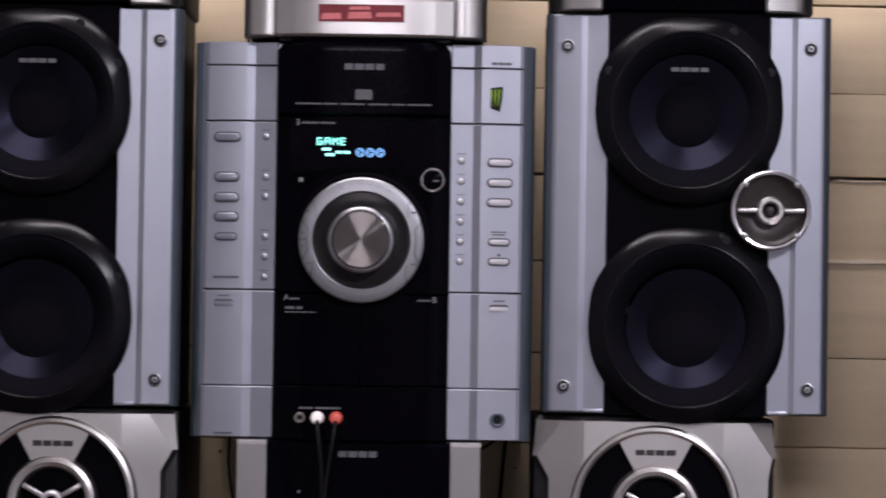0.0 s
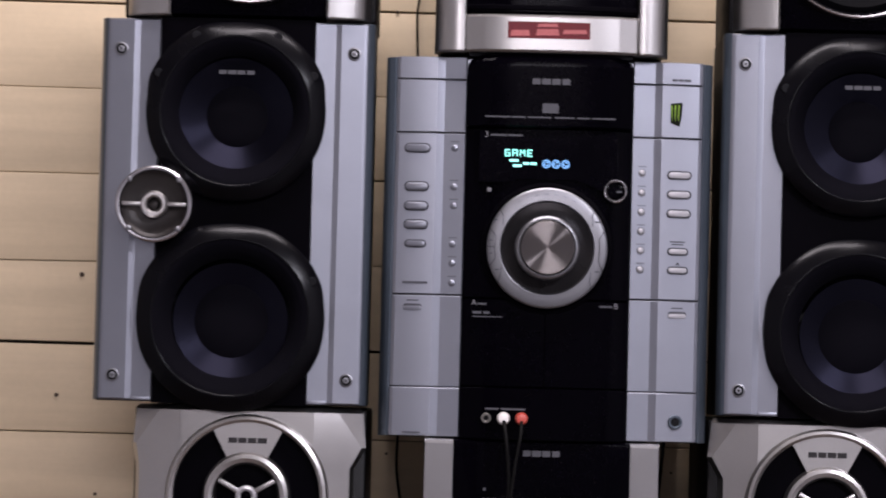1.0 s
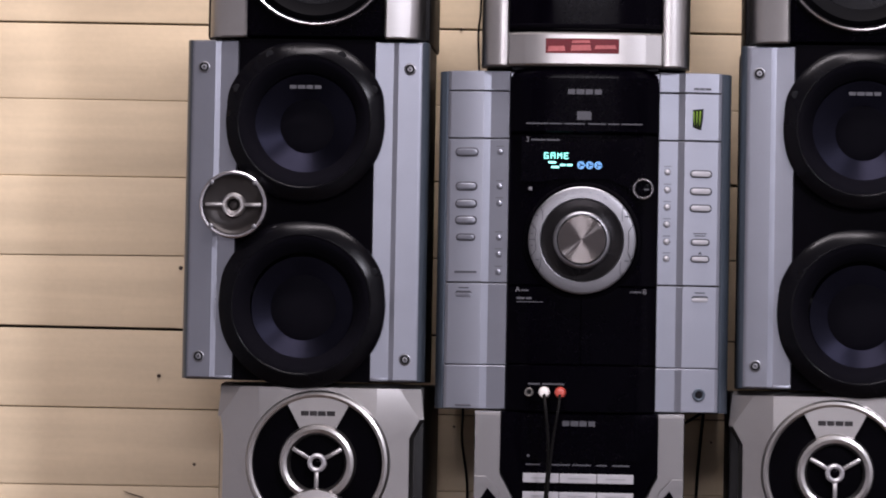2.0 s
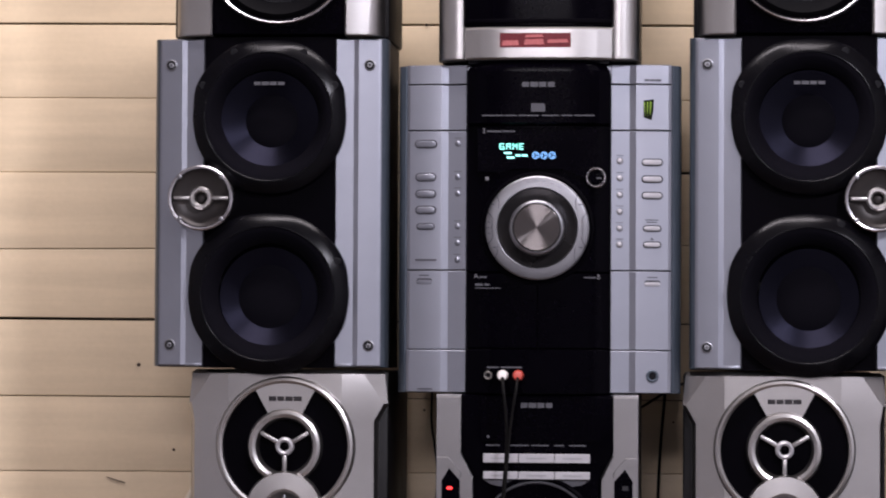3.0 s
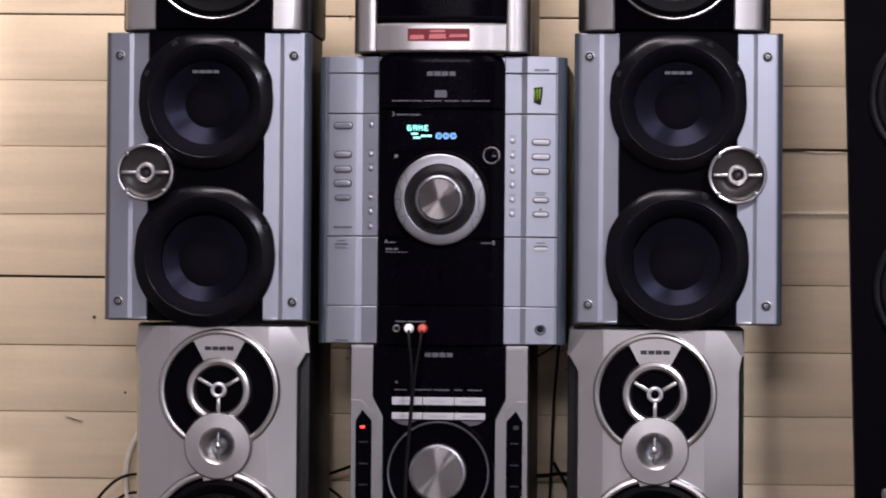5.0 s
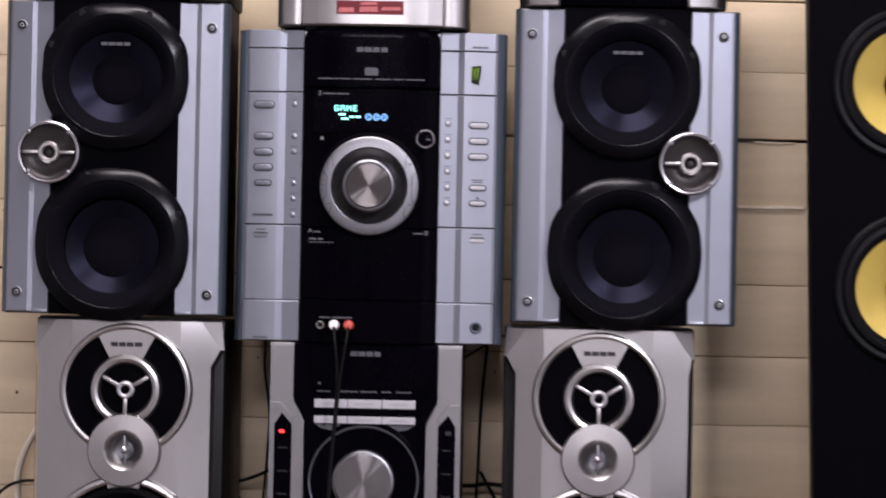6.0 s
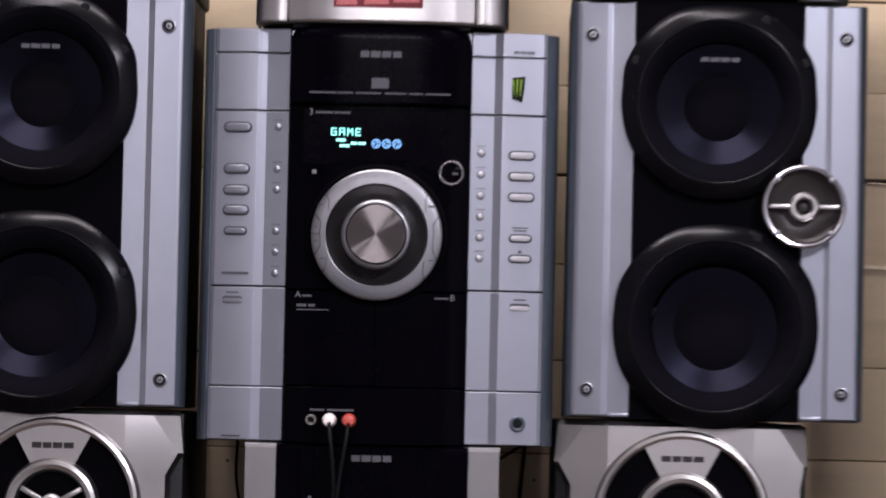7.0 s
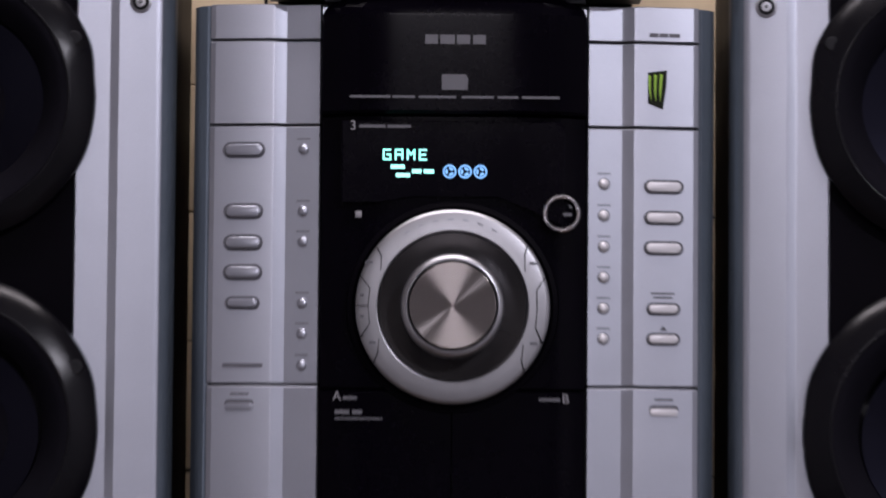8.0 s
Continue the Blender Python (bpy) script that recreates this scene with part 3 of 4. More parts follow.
lead = thing("audio_lead", (-0.026, -0.03, 1.0545), "black twin audio lead with white and red plugs", "cable")
for x, mat, name in ((-0.0337, WHITE_PLUG, "white_plug"), (-0.0183, RED_PLUG, "red_plug")):
    plug = part(name, lathe(x, 1.0545, [(0.0030, -0.010), (0.0050, -0.0125), (0.0056, -0.016), (0.0054, -0.022), (0.0042, -0.0265), (0, -0.0275)], 28), mat, lead)
tube([(-0.0335, -0.024, 1.0535), (-0.0318, -0.036, 1.0420), (-0.0290, -0.036, 1.0160), (-0.0282, -0.033, 0.9900), (-0.0300, -0.032, 0.9600), (-0.0328, -0.034, 0.9220), (-0.0350, -0.036, 0.8850), (-0.036, -0.045, 0.82), (-0.04, -0.08, 0.7035)], 0.0017, CORD, lead)
tube([(-0.0183, -0.024, 1.0535), (-0.0190, -0.036, 1.0420), (-0.0230, -0.037, 1.0160), (-0.0258, -0.036, 0.9920), (-0.0285, -0.0355, 0.9600), (-0.0315, -0.0375, 0.9220), (-0.0335, -0.040, 0.8850), (-0.034, -0.049, 0.82), (-0.036, -0.085, 0.7035)], 0.0015, CORD, lead)

# ---------------------------------------------------------------- upper pair of speakers


def cross_screw(x, z, y, parent):
    s = part("screw", lathe(x, z, [(0.0058, y), (0.0058, y - 0.0012), (0.0046, y - 0.0016), (0.0040, y - 0.0004), (0.0030, y - 0.0004), (0.0026, y - 0.0018), (0, y - 0.0020)], 28), DIAL, parent, "domed screw in a recessed cup")
    part("screw_recess", ring(x, z, 0.0026, 0.0043, y - 0.0007, y + 0.001, 0.0002, 24), SEAM, s)
    part("screw_slot", ring(x, z, 0.0003, 0.0010, y - 0.0022, y - 0.001, 0.0001, 12), SEAM, s)


def woofer(x, z, r, parent, holes, cap, ears, ears_below):
    """A driver in a sloping frame that widens into ears round its screws."""
    def eared(a, q):
        if q < r * 0.9:
            return 1.0
        up = math.sin(a) > 0
        slant = math.degrees(math.asin(min(abs(math.sin(a)), 1.0)))
        rise = min(max((slant - 6) / 18, 0.0), 1.0) * min(max((86 - slant) / 22, 0.0), 1.0)
        rise = rise * rise * (3 - 2 * rise)
        return 1 + (ears if up else ears_below) * rise

    k = r / 0.0772
    profile = [(0.0772, 0.004), (0.0772, -0.0072), (0.0770, -0.0080), (0.0764, -0.0088), (0.0700, -0.0128), (0.0656, -0.0154), (0.0646, -0.0158), (0.0640, -0.0157), (0.0634, -0.0152), (0.0630, 0.004)]
    frame = part("driver_frame", lathe(x, z, [(q * k, y) for q, y in profile], 120, None, eared), FLANGE, parent)
    roll = [(0.0638, -0.0150), (0.0612, -0.0148), (0.0580, -0.0128), (0.0545, -0.0098), (0.0515, -0.0060), (0.0485, -0.0010)]
    part("surround", lathe(x, z, [(q * k, y) for q, y in roll], 72), FOAM, parent)
    wide = 0.0492
    deep = 0.0172 * (wide - cap) / 0.0245
    ribs = [(wide - (wide - cap) * i / 100, -0.0022 + deep * i / 100 + 0.00010 * math.sin(math.tau * 20 * i / 100)) for i in range(101)]
    part("cone", lathe(x, z - 0.0025, ribs, 80), CONE, parent, "ribbed dark cone", 1.5)
    end = ribs[-1][1]
    part("dust_cap", lathe(x, z - 0.0025, [(cap + 0.0003, end - 0.0005), (cap * 0.85, end - 0.0022), (cap * 0.5, end - 0.0040), (0, end - 0.0046)], 48), FOAM, parent)
    for a in holes:
        q = radians(a)
        out = r * (0.968 if ears > 0.04 else 0.95)
        part("screw_hole", lathe(x + out * math.cos(q), z + out * math.sin(q), [(0.0039, -0.0080), (0.0039, -0.0126), (0.0032, -0.0131), (0, -0.0129)], 20), SEAM, frame)
    return frame


UP_Z, LOW_Z = 1.3112, 1.1345


def tower_speaker(cx, s, label):
    """Two woofers one over the other on a black middle, between silver wings; a small tweeter out on side s."""
    sp = thing("loudspeaker", (cx, 0.12, 1.0605), label, "loudspeaker", "upper pair of speakers")
    back = [(-0.1165, 0.062), (0.1165, 0.062), (0.1165, 0.135), (0.095, 0.235), (-0.095, 0.235), (-0.1165, 0.135)]
    part("cabinet", column([(cx + x, y) for x, y in back][::-1], 1.0608, 1.3905), VINYL, sp, "black cabinet tapering to the back")
    part("cabinet_frame", pierced(cx - 0.1165, cx + 0.1165, 1.0608, 1.3905, ((cx, UP_Z, 0.0600), (cx, LOW_Z, 0.0615)), 0.030, 0.062), VINYL, sp)
    part("middle_baffle", pierced(cx - 0.066, cx + 0.066, 1.0605, 1.3920, ((cx, UP_Z, 0.0625), (cx, LOW_Z, 0.0640)), 0.0, 0.03), BLACK, sp)
    for w in (-1, 1):
        p = [(0.0662, 0.031), (0.0662, 0.0), (0.0672, -0.0018), (0.0835, 0.0010), (0.0842, 0.0011), (0.0848, 0.0010), (0.0886, 0.0000), (0.0892, -0.0002), (0.0898, -0.0001), (0.1082, 0.0024), (0.1100, 0.0028), (0.1118, 0.0036), (0.1136, 0.0050), (0.1154, 0.0070), (0.1167, 0.0096), (0.1175, 0.0130), (0.1175, 0.031)]
        wing = part("silver_wing", column([(cx + w * x, y) for x, y in p], 1.0620, 1.3905, 0.0015), SILVER, sp, "", 0.32)
        part("wing_edge", column([(cx + w * x, y - 0.0004) for x, y in ((0.1122, 0.0038), (0.1136, 0.0050), (0.1154, 0.0070), (0.1167, 0.0096), (0.1178, 0.0130), (0.1178, 0.030), (0.1150, 0.030), (0.1122, 0.0100))], 1.0618, 1.3907), SLATE, wing, "slate blue outer edge of the wing", 0.32)
        part("wing_lip", box(min(cx + w * 0.0672, cx + w * 0.0838), max(cx + w * 0.0672, cx + w * 0.0838), -0.0022, 0.004, 1.0622, 1.0652, 0.0006), SILVER, wing, "raised lip along the foot of the wing")
        for z in (1.0832, 1.3640):
            cross_screw(cx + w * 0.1003, z, 0.0014, sp)
    woofer(cx, UP_Z, 0.0772, sp, (25.4, 61.5, 118.5, 154.6) if s < 0 else (25.4, 61.5, 154.6), 0.0262, 0.040, 0.008)
    badge(cx, 1.3450, 0.032, 0.0034, -0.0080, PRINT_DIM, sp)
    woofer(cx, LOW_Z, 0.0808, sp, (25,) if s < 0 else (66,), 0.0315, 0.026, 0.012)
    tx, tz = cx + s * 0.0672, 1.2298
    tw = part("tweeter", lathe(tx, tz, [(0.0330, 0.0), (0.0330, -0.016), (0.0325, -0.0182), (0.0312, -0.0192), (0.0295, -0.0188), (0.0284, -0.0165), (0.0280, -0.008)], 64), CHROME, sp, "chrome-ringed tweeter")
    part("tweeter_dish", lathe(tx, tz, [(0.0284, -0.0135), (0.0240, -0.0095), (0.0150, -0.0065), (0, -0.0060)], 48), DISH, tw)
    part("tweeter_ring", ring(tx, tz, 0.0062, 0.0115, -0.0170, -0.006, 0.0016, 36), SILVER_WARM, tw)
    part("tweeter_dome", dome(tx, tz, 0.0055, -0.0080, 0.0030, 24), DISH, tw)
    for q in (-1, 1):
        part("bridge", box(tx + q * 0.019 - 0.0082, tx + q * 0.019 + 0.0082, -0.0172, -0.0120, tz - 0.0018, tz + 0.0018, 0.0008), SILVER_WARM, tw)
    for a in (45, 135, 225, 315):
        part("tweeter_screw", dome(tx + 0.0298 * math.cos(radians(a)), tz + 0.0298 * math.sin(radians(a)), 0.0026, -0.0186, 0.0009, 16), DIAL, tw)
    return sp


tower_speaker(-0.2695, -1, "tall silver-winged loudspeaker with two black woofers")
tower_speaker(0.2677, 1, "tall silver-winged loudspeaker with two black woofers")

# ---------------------------------------------------------------- lower pair of speakers


def lower_speaker(cx, out):
    sp = thing("loudspeaker", (cx, 0.12, 0.70), "silver three-way loudspeaker with round grilles, standing on the table", "loudspeaker", "lower pair of speakers")
    part("cabinet", box(cx - 0.1000, cx + 0.1000, 0.028, 0.235, 0.7005, 1.0575, 0.003), VINYL, sp, "dark cabinet behind the front")
    top, bot = 1.0588, 0.7005
    # front shell: flat middle, faces that fall back to the sides, flaring out over the corner facets
    rows = []
    for z, w, fall in ((bot, 0.0940, 0.004), (bot + 0.006, 0.0985, 0.0), (0.735, 0.1000, 0.0), (0.755, 0.0905, 0.0), (0.88, 0.0905, 0.0), (1.0075, 0.0905, 0.0), (1.0255, 0.1005, 0.0), (top - 0.004, 0.0975, 0.0), (top, 0.0955, 0.006)):
        # the waist is drawn in less on the outer side
        wl, wr = (max(w, 0.0975 if 0.74 < z < 1.02 else w) if out == s else w for s in (-1, 1))
        xs = (-wl, -wl + 0.0035, -0.0590, -0.0565, 0.0530, 0.0560, wr - 0.0035, wr)
        ys = (0.0180, 0.0118, 0.0003, 0.0, 0.0, 0.0003, 0.0122, 0.0185)
        if z > 1.04 or z < 0.71:
            # the corners are cut away towards the ends
            xs = (-wl, -0.0770, -0.0590, -0.0565, 0.0530, 0.0560, 0.0770, wr)
            ys = (0.0190, 0.0105, 0.0003, 0.0, 0.0, 0.0003, 0.0108, 0.0195)
        rows.append([(cx + x, y + fall, z) for x, y in zip(xs, ys)] + [(cx + wr, 0.03, z), (cx - wl, 0.03, z)])
    shell = part("front_shell", solid(rows), SILVER_WARM, sp, "", 0.2)
    z = 0.9825
    part("grille_recess", lathe(cx, z, [(0.0640, -0.0012), (0.030, -0.0016), (0, -0.0016)], 56), BLACK, sp)
    part("grille_ring", lathe(cx, z, [(0.0700, 0.004), (0.0698, -0.0040), (0.0680, -0.0075), (0.0655, -0.0085), (0.0632, -0.0070), (0.0625, -0.0030), (0.0625, 0.004)], 72, None, None, -56, 292), SILVER_WARM, sp)
    bridge = part("badge_bridge", ring(cx, z, 0.0350, 0.0640, -0.0062, 0.002, 0.001, 14, None, 62, 56), SILVER_WARM, sp)
    bars([(cx - 0.0165, cx - 0.009, z + 0.0475), (cx - 0.0080, cx - 0.001, z + 0.0475), (cx, cx + 0.0075, z + 0.0475), (cx + 0.0085, cx + 0.0165, z + 0.0475)], -0.0063, 0.0046, SMOKE, bridge, "badge")
    mid = part("midrange_ring", lathe(cx, z, [(0.0378, 0.0), (0.0374, -0.0080), (0.0356, -0.0112), (0.0325, -0.0124), (0.0292, -0.0112), (0.0268, -0.0075), (0.0260, 0.0)], 64), SILVER_WARM, sp, "bright ring round the midrange driver")
    part("midrange_cone", lathe(cx, z, [(0.0258, -0.0022), (0.0150, -0.0030), (0, -0.0035)], 40), BLACK, mid)
    part("hub", lathe(cx, z, [(0.0048, -0.002), (0.0048, -0.0110), (0.0068, -0.0125), (0.0088, -0.0110), (0.0092, -0.0050), (0.0092, -0.002)], 36), KEY, mid)
    part("hub_cap", dome(cx, z, 0.0048, -0.0070, 0.002, 20), BLACK_GLOSS, mid)
    for a in (30, 150, 270):
        bm = box(0.0080, 0.0275, -0.0105, -0.0060, -0.0021, 0.0021, 0.0009)
        bmesh.ops.transform(bm, matrix=Matrix.Translation((cx, 0, z)) @ Matrix.Rotation(-radians(a), 4, "Y"), verts=bm.verts)
        part("spoke", bm, SILVER_WARM, mid)
    tz = 0.9195
    tw = part("tweeter_plate", lathe(cx, tz, [(0.0385, 0.002), (0.0385, -0.0120), (0.0370, -0.0145), (0.0210, -0.0155), (0.0195, -0.0145), (0.0165, -0.0095), (0.0125, -0.0050), (0.0080, -0.0030), (0, -0.0025)], 64), SILVER_WARM, sp, "round silver tweeter plate with a dished horn")
    part("tweeter_throat", lathe(cx, tz, [(0.0100, -0.0060), (0.0080, -0.0050), (0.0060, -0.0044), (0, -0.0042)], 32), DIAL, tw)
    part("bullet", lathe(cx, tz, [(0.0040, -0.003), (0.0040, -0.0095), (0.0032, -0.0130), (0.0014, -0.0145), (0, -0.0147)], 24), CHROME, tw)
    part("strut", box(cx - 0.0012, cx + 0.0012, -0.0095, -0.003, tz - 0.0150, tz + 0.0150, 0.0004), DIAL, tw)
    wz = 0.8090
    wf = part("woofer_ring", lathe(cx, wz, [(0.0840, 0.002), (0.0838, -0.0060), (0.0820, -0.0092), (0.0785, -0.0098), (0.0760, -0.0085), (0.0752, 0.0)], 72), SILVER_WARM, sp)
    part("ring_tab", ring(cx, wz, 0.0715, 0.0775, -0.0094, -0.0010, 0.0008, 10, None, 77, 26), SILVER_WARM, wf)
    part("woofer_surround", lathe(cx, wz, [(0.0760, -0.0010), (0.0720, -0.0060), (0.0660, -0.0075), (0.0600, -0.0050), (0.0560, -0.0012), (0.0550, 0.0)], 64), RUBBER, wf)
    part("woofer_cone", lathe(cx, wz, [(0.0556, -0.0010), (0.0420, -0.0018), (0.0250, -0.0035), (0, -0.0045)], 56), FLANGE, wf)


lower_speaker(-0.2515, -1)
lower_speaker(0.2440, 1)

# ---------------------------------------------------------------- lower stereo unit
deck = thing("stereo_unit", (0, 0.13, 0.70), "black and silver compact stereo unit under the larger one", "stereo system")
part("cabinet", box(-0.0985, 0.0985, 0.02, 0.26, 0.7005, 1.0345, 0.003), VINYL, deck)
for s in (-1, 1):
    outer = [(0.1005, 0.7010), (0.1005, 1.0355), (0.0757, 1.0355), (0.0757, 0.9780), (0.0700, 0.9680), (0.0630, 0.9540), (0.0630, 0.7010)]
    side = part("silver_side", prism([(s * x, z) for x, z in outer], -0.004, 0.02, 0.003), SILVER_DULL, deck, "", 0.15)
    chan = [(0.0948, 0.7030), (0.0948, 0.9500), (0.0872, 0.9620), (0.0765, 0.9500), (0.0765, 0.7030)]
    strip = part("dark_strip", prism([(s * x, z) for x, z in chan], -0.0052, 0.0, 0.0008), BLACK_GLOSS, side, "black strip of small keys", 0.1)
    bars([(s * 0.0857 - 0.005, s * 0.0857 + 0.005, z) for z in (0.9255, 0.9010, 0.8770)], -0.0052, 0.0012, PRINT_FAINT, strip)
    if s < 0:
        part("standby_led", prism(pill_outline(-0.0868, 0.9425, 0.0056, 0.0030), -0.0060, -0.004), RED_LED, strip, "glowing red standby light")
    else:
        bars([(0.0845, 0.0905, 0.9435)], -0.0052, 0.0045, PRINT_FAINT, strip)
    slope = [(s * x, z) for x, z in ((0.1005, 0.9660), (0.1005, 0.9735), (0.0885, 0.9735), (0.0757, 0.9590), (0.0757, 0.9530), (0.0872, 0.9650))]
    part("side_ridge", prism(slope, -0.0054, 0.0, 0.0010), SILVER_DULL, side, "", 0.12)
centre = [(-0.0754, 1.0357), (0.0754, 1.0357), (0.0754, 0.9790), (0.0700, 0.9690), (0.0626, 0.9545), (0.0626, 0.7010), (-0.0626, 0.7010), (-0.0626, 0.9545), (-0.0700, 0.9690), (-0.0754, 0.9790)]
front = part("black_front", prism(centre, -0.0070, 0.02, 0.003), BLACK_GLOSS, deck)
part("display_window", prism([(-0.056, 0.9895), (0.056, 0.9895), (0.056, 1.0335), (-0.056, 1.0335)], -0.0082, -0.004, 0.0008), BLACK_GLOSS, front, "", 0.1)
badge(-0.0004, 1.0250, 0.033, 0.0050, -0.0083, PRINT_DIM, front)
part("sensor_dot", box(-0.0495, -0.0470, -0.0086, -0.0075, 0.9925, 0.9950), PRINT_DIM, front)
bars([(-0.0505, -0.037, 0.9853), (-0.030, -0.008, 0.9853), (-0.006, 0.012, 0.9853), (0.017, 0.027, 0.9853), (0.032, 0.0485, 0.9853)], -0.0071, 0.0014, PRINT_DIM, front)
for z, h in ((0.9726, 0.0090), (0.9557, 0.0076)):
    for x0, x1 in ((-0.0530, -0.0185), (-0.0180, 0.0175), (0.0180, 0.0528)):
        key = part("bar_key", box(x0, x1, -0.0120, -0.004, z - h / 2, z + h / 2, 0.0006), KEY, front, "", 0.2)
        bars([(x0 + 0.008, x1 - 0.008, z)], -0.0120, 0.0010, GREY_METAL, key)
# the gloss reflection between keys and dial is put into this plate's grey
part("dial_hood", prism([(-0.0530, 0.9510), (0.0530, 0.9510), (0.0450, 0.9462), (0.0330, 0.9440), (-0.0330, 0.9440), (-0.0450, 0.9462)], -0.0085, -0.004, 0.0010), DARK_GREY, front, "plate above the dial, its grey standing for a gloss reflection", 0.1)
part("dial_surround", lathe(0, 0.8920, [(0.0640, -0.004), (0.0632, -0.0100), (0.0600, -0.0110), (0.0580, -0.0080)], 64), BLACK_GLOSS, deck)
jog = part("dial_ring", lathe(0, 0.8920, [(0.0582, -0.006), (0.0582, -0.0110), (0.0574, -0.0122), (0.0562, -0.0118), (0.0556, -0.0100), (0.0556, -0.006)], 72), SILVER_EDGE, deck, "thin dull metal ring round the dial")
part("dial_annulus", lathe(0, 0.8920, [(0.0556, -0.0100), (0.0500, -0.0095), (0.0420, -0.0090), (0.0330, -0.0085), (0.0330, -0.006)], 64), BLACK_GLOSS, jog)
kn = part("knob", lathe(0, 0.8920, [(0.0328, -0.006), (0.0328, -0.0180), (0.0318, -0.0210), (0.0295, -0.0225), (0.0290, -0.0225)], 64), DIAL, jog)
part("knob_face", lathe(0, 0.8920, [(0.0291, -0.0225), (0.0150, -0.0228), (0, -0.0228)], 64), KNOB_BRIGHT, kn, "turned aluminium knob face")

# ---------------------------------------------------------------- upper stereo unit
topu = thing("stereo_unit", (0, 0.13, 1.3665), "silver-framed compact stereo unit with dark screen, on top of the stack", "stereo system")
part("cabinet", box(-0.0975, 0.0975, 0.02, 0.25, 1.3668, 1.575, 0.003), VINYL, topu)
for s in (-1, 1):
    p = [(0.0735, 0.02), (0.0735, -0.010), (0.0750, -0.0125), (0.0800, -0.0135), (0.0900, -0.0110), (0.0975, -0.0050), (0.1003, 0.004), (0.1003, 0.02)]
    part("silver_side", column([(s * x, y) for x, y in p], 1.3675, 1.575, 0.0015), SILVER_WARM, topu)
chin = [(-0.0733, 0.02), (-0.0733, -0.0090), (-0.0590, -0.0140), (-0.0560, -0.0152), (-0.030, -0.0168), (0, -0.0175), (0.030, -0.0168), (0.0560, -0.0152), (0.0590, -0.0140), (0.0733, -0.0090), (0.0733, 0.02)]
chin_ob = part("chin_panel", column(chin, 1.3680, 1.4000, 0.002), SILVER_WARM, topu)
scr = part("screen", column([(x * 0.995, y + (0.003 if y < 0.01 else 0)) for x, y in chin], 1.4010, 1.575, 0.002), BLACK_GLOSS, topu)
part("screen_lip", column([(x * 0.99, y + 0.0015 if y < 0.01 else y) for x, y in chin], 1.4040, 1.4085, 0.0008), BLACK, topu)
bars([(-0.028, -0.0255, 1.4385), (-0.0235, -0.010, 1.4385), (-0.009, 0.004, 1.4385), (0.005, 0.022, 1.4385)], -0.0146, 0.0032, PRINT_DIM, scr)
foot = part("foot_gap", box(-0.070, 0.070, -0.004, 0.10, 1.3645, 1.3682), SEAM, topu)
lab = thing("label_sticker", (-0.0025, -0.018, 1.380), "worn red label with faded print on the silver unit", "sticker")
rows = []
for x in (-0.0380, -0.019, 0, 0.017, 0.0325):
    y = -0.0178 + 0.0007 * abs(x) / 0.03
    rows.append([(x, y - 0.0003, 1.3797), (x, y - 0.0003, 1.3940), (x, y + 0.0006, 1.3940), (x, y + 0.0006, 1.3797)])
part("backing", solid(rows), RED_LABEL, lab)
for x0, x1, z0, z1 in ((-0.0360, -0.0190, 1.3815, 1.3868), (-0.0140, 0.0060, 1.3822, 1.3880), (-0.0130, 0.0050, 1.3895, 1.3925), (0.0090, 0.0300, 1.3840, 1.3878)):
    part("faded_patch", prism([(x0, z0), (x1, z0 + 0.0004), (x1 - 0.001, z1), (x0 + 0.001, z1 - 0.0004)], -0.0186 + 0.0007 * max(abs(x0), abs(x1)) / 0.03, -0.0160), PINK, lab)

# ---------------------------------------------------------------- top pair of speakers


def top_speaker(cx):
    sp = thing("loudspeaker", (cx, 0.12, 1.3925), "silver-sided black loudspeaker on top of the tall one", "loudspeaker", "top pair of speakers")
    part("cabinet", box(cx - 0.1090, cx + 0.1090, 0.022, 0.16, 1.3930, 1.575, 0.003), VINYL, sp, "dark reddish-brown cabinet")
    part("middle_baffle", box(cx - 0.0700, cx + 0.0700, -0.004, 0.03, 1.3945, 1.575, 0.002), BLACK_GLOSS, sp)
    for s in (-1, 1):
        p = [(0.0670, 0.03), (0.0670, -0.008), (0.0690, -0.0100), (0.0900, -0.0060), (0.0985, -0.0010), (0.1045, 0.0080), (0.1045, 0.03)]
        part("silver_side", column([(cx + s * x, y) for x, y in p], 1.3930, 1.575, 0.0015), SILVER_WARM, sp)
    z = 1.4785
    fr = part("driver_frame", lathe(cx, z, [(0.0760, 0.0), (0.0760, -0.0080), (0.0740, -0.0100), (0.0700, -0.0105), (0.0690, -0.0060), (0.0690, 0.0)], 80), FLANGE, sp)
    part("trim_ring", lathe(cx, z, [(0.0742, -0.0080), (0.0738, -0.0118), (0.0728, -0.0125), (0.0718, -0.0118), (0.0714, -0.0080)], 80), CHROME, fr, "thin bright trim ring")
    part("surround", lathe(cx, z, [(0.0695, -0.0050), (0.0640, -0.0085), (0.0570, -0.0060), (0.0520, -0.0052)], 64), RUBBER, sp)
    part("cone", lathe(cx, z, [(0.0525, -0.0055), (0.0350, -0.0048), (0, -0.0045)], 48), FLANGE, sp)


top_speaker(-0.2610)
top_speaker(0.2625)

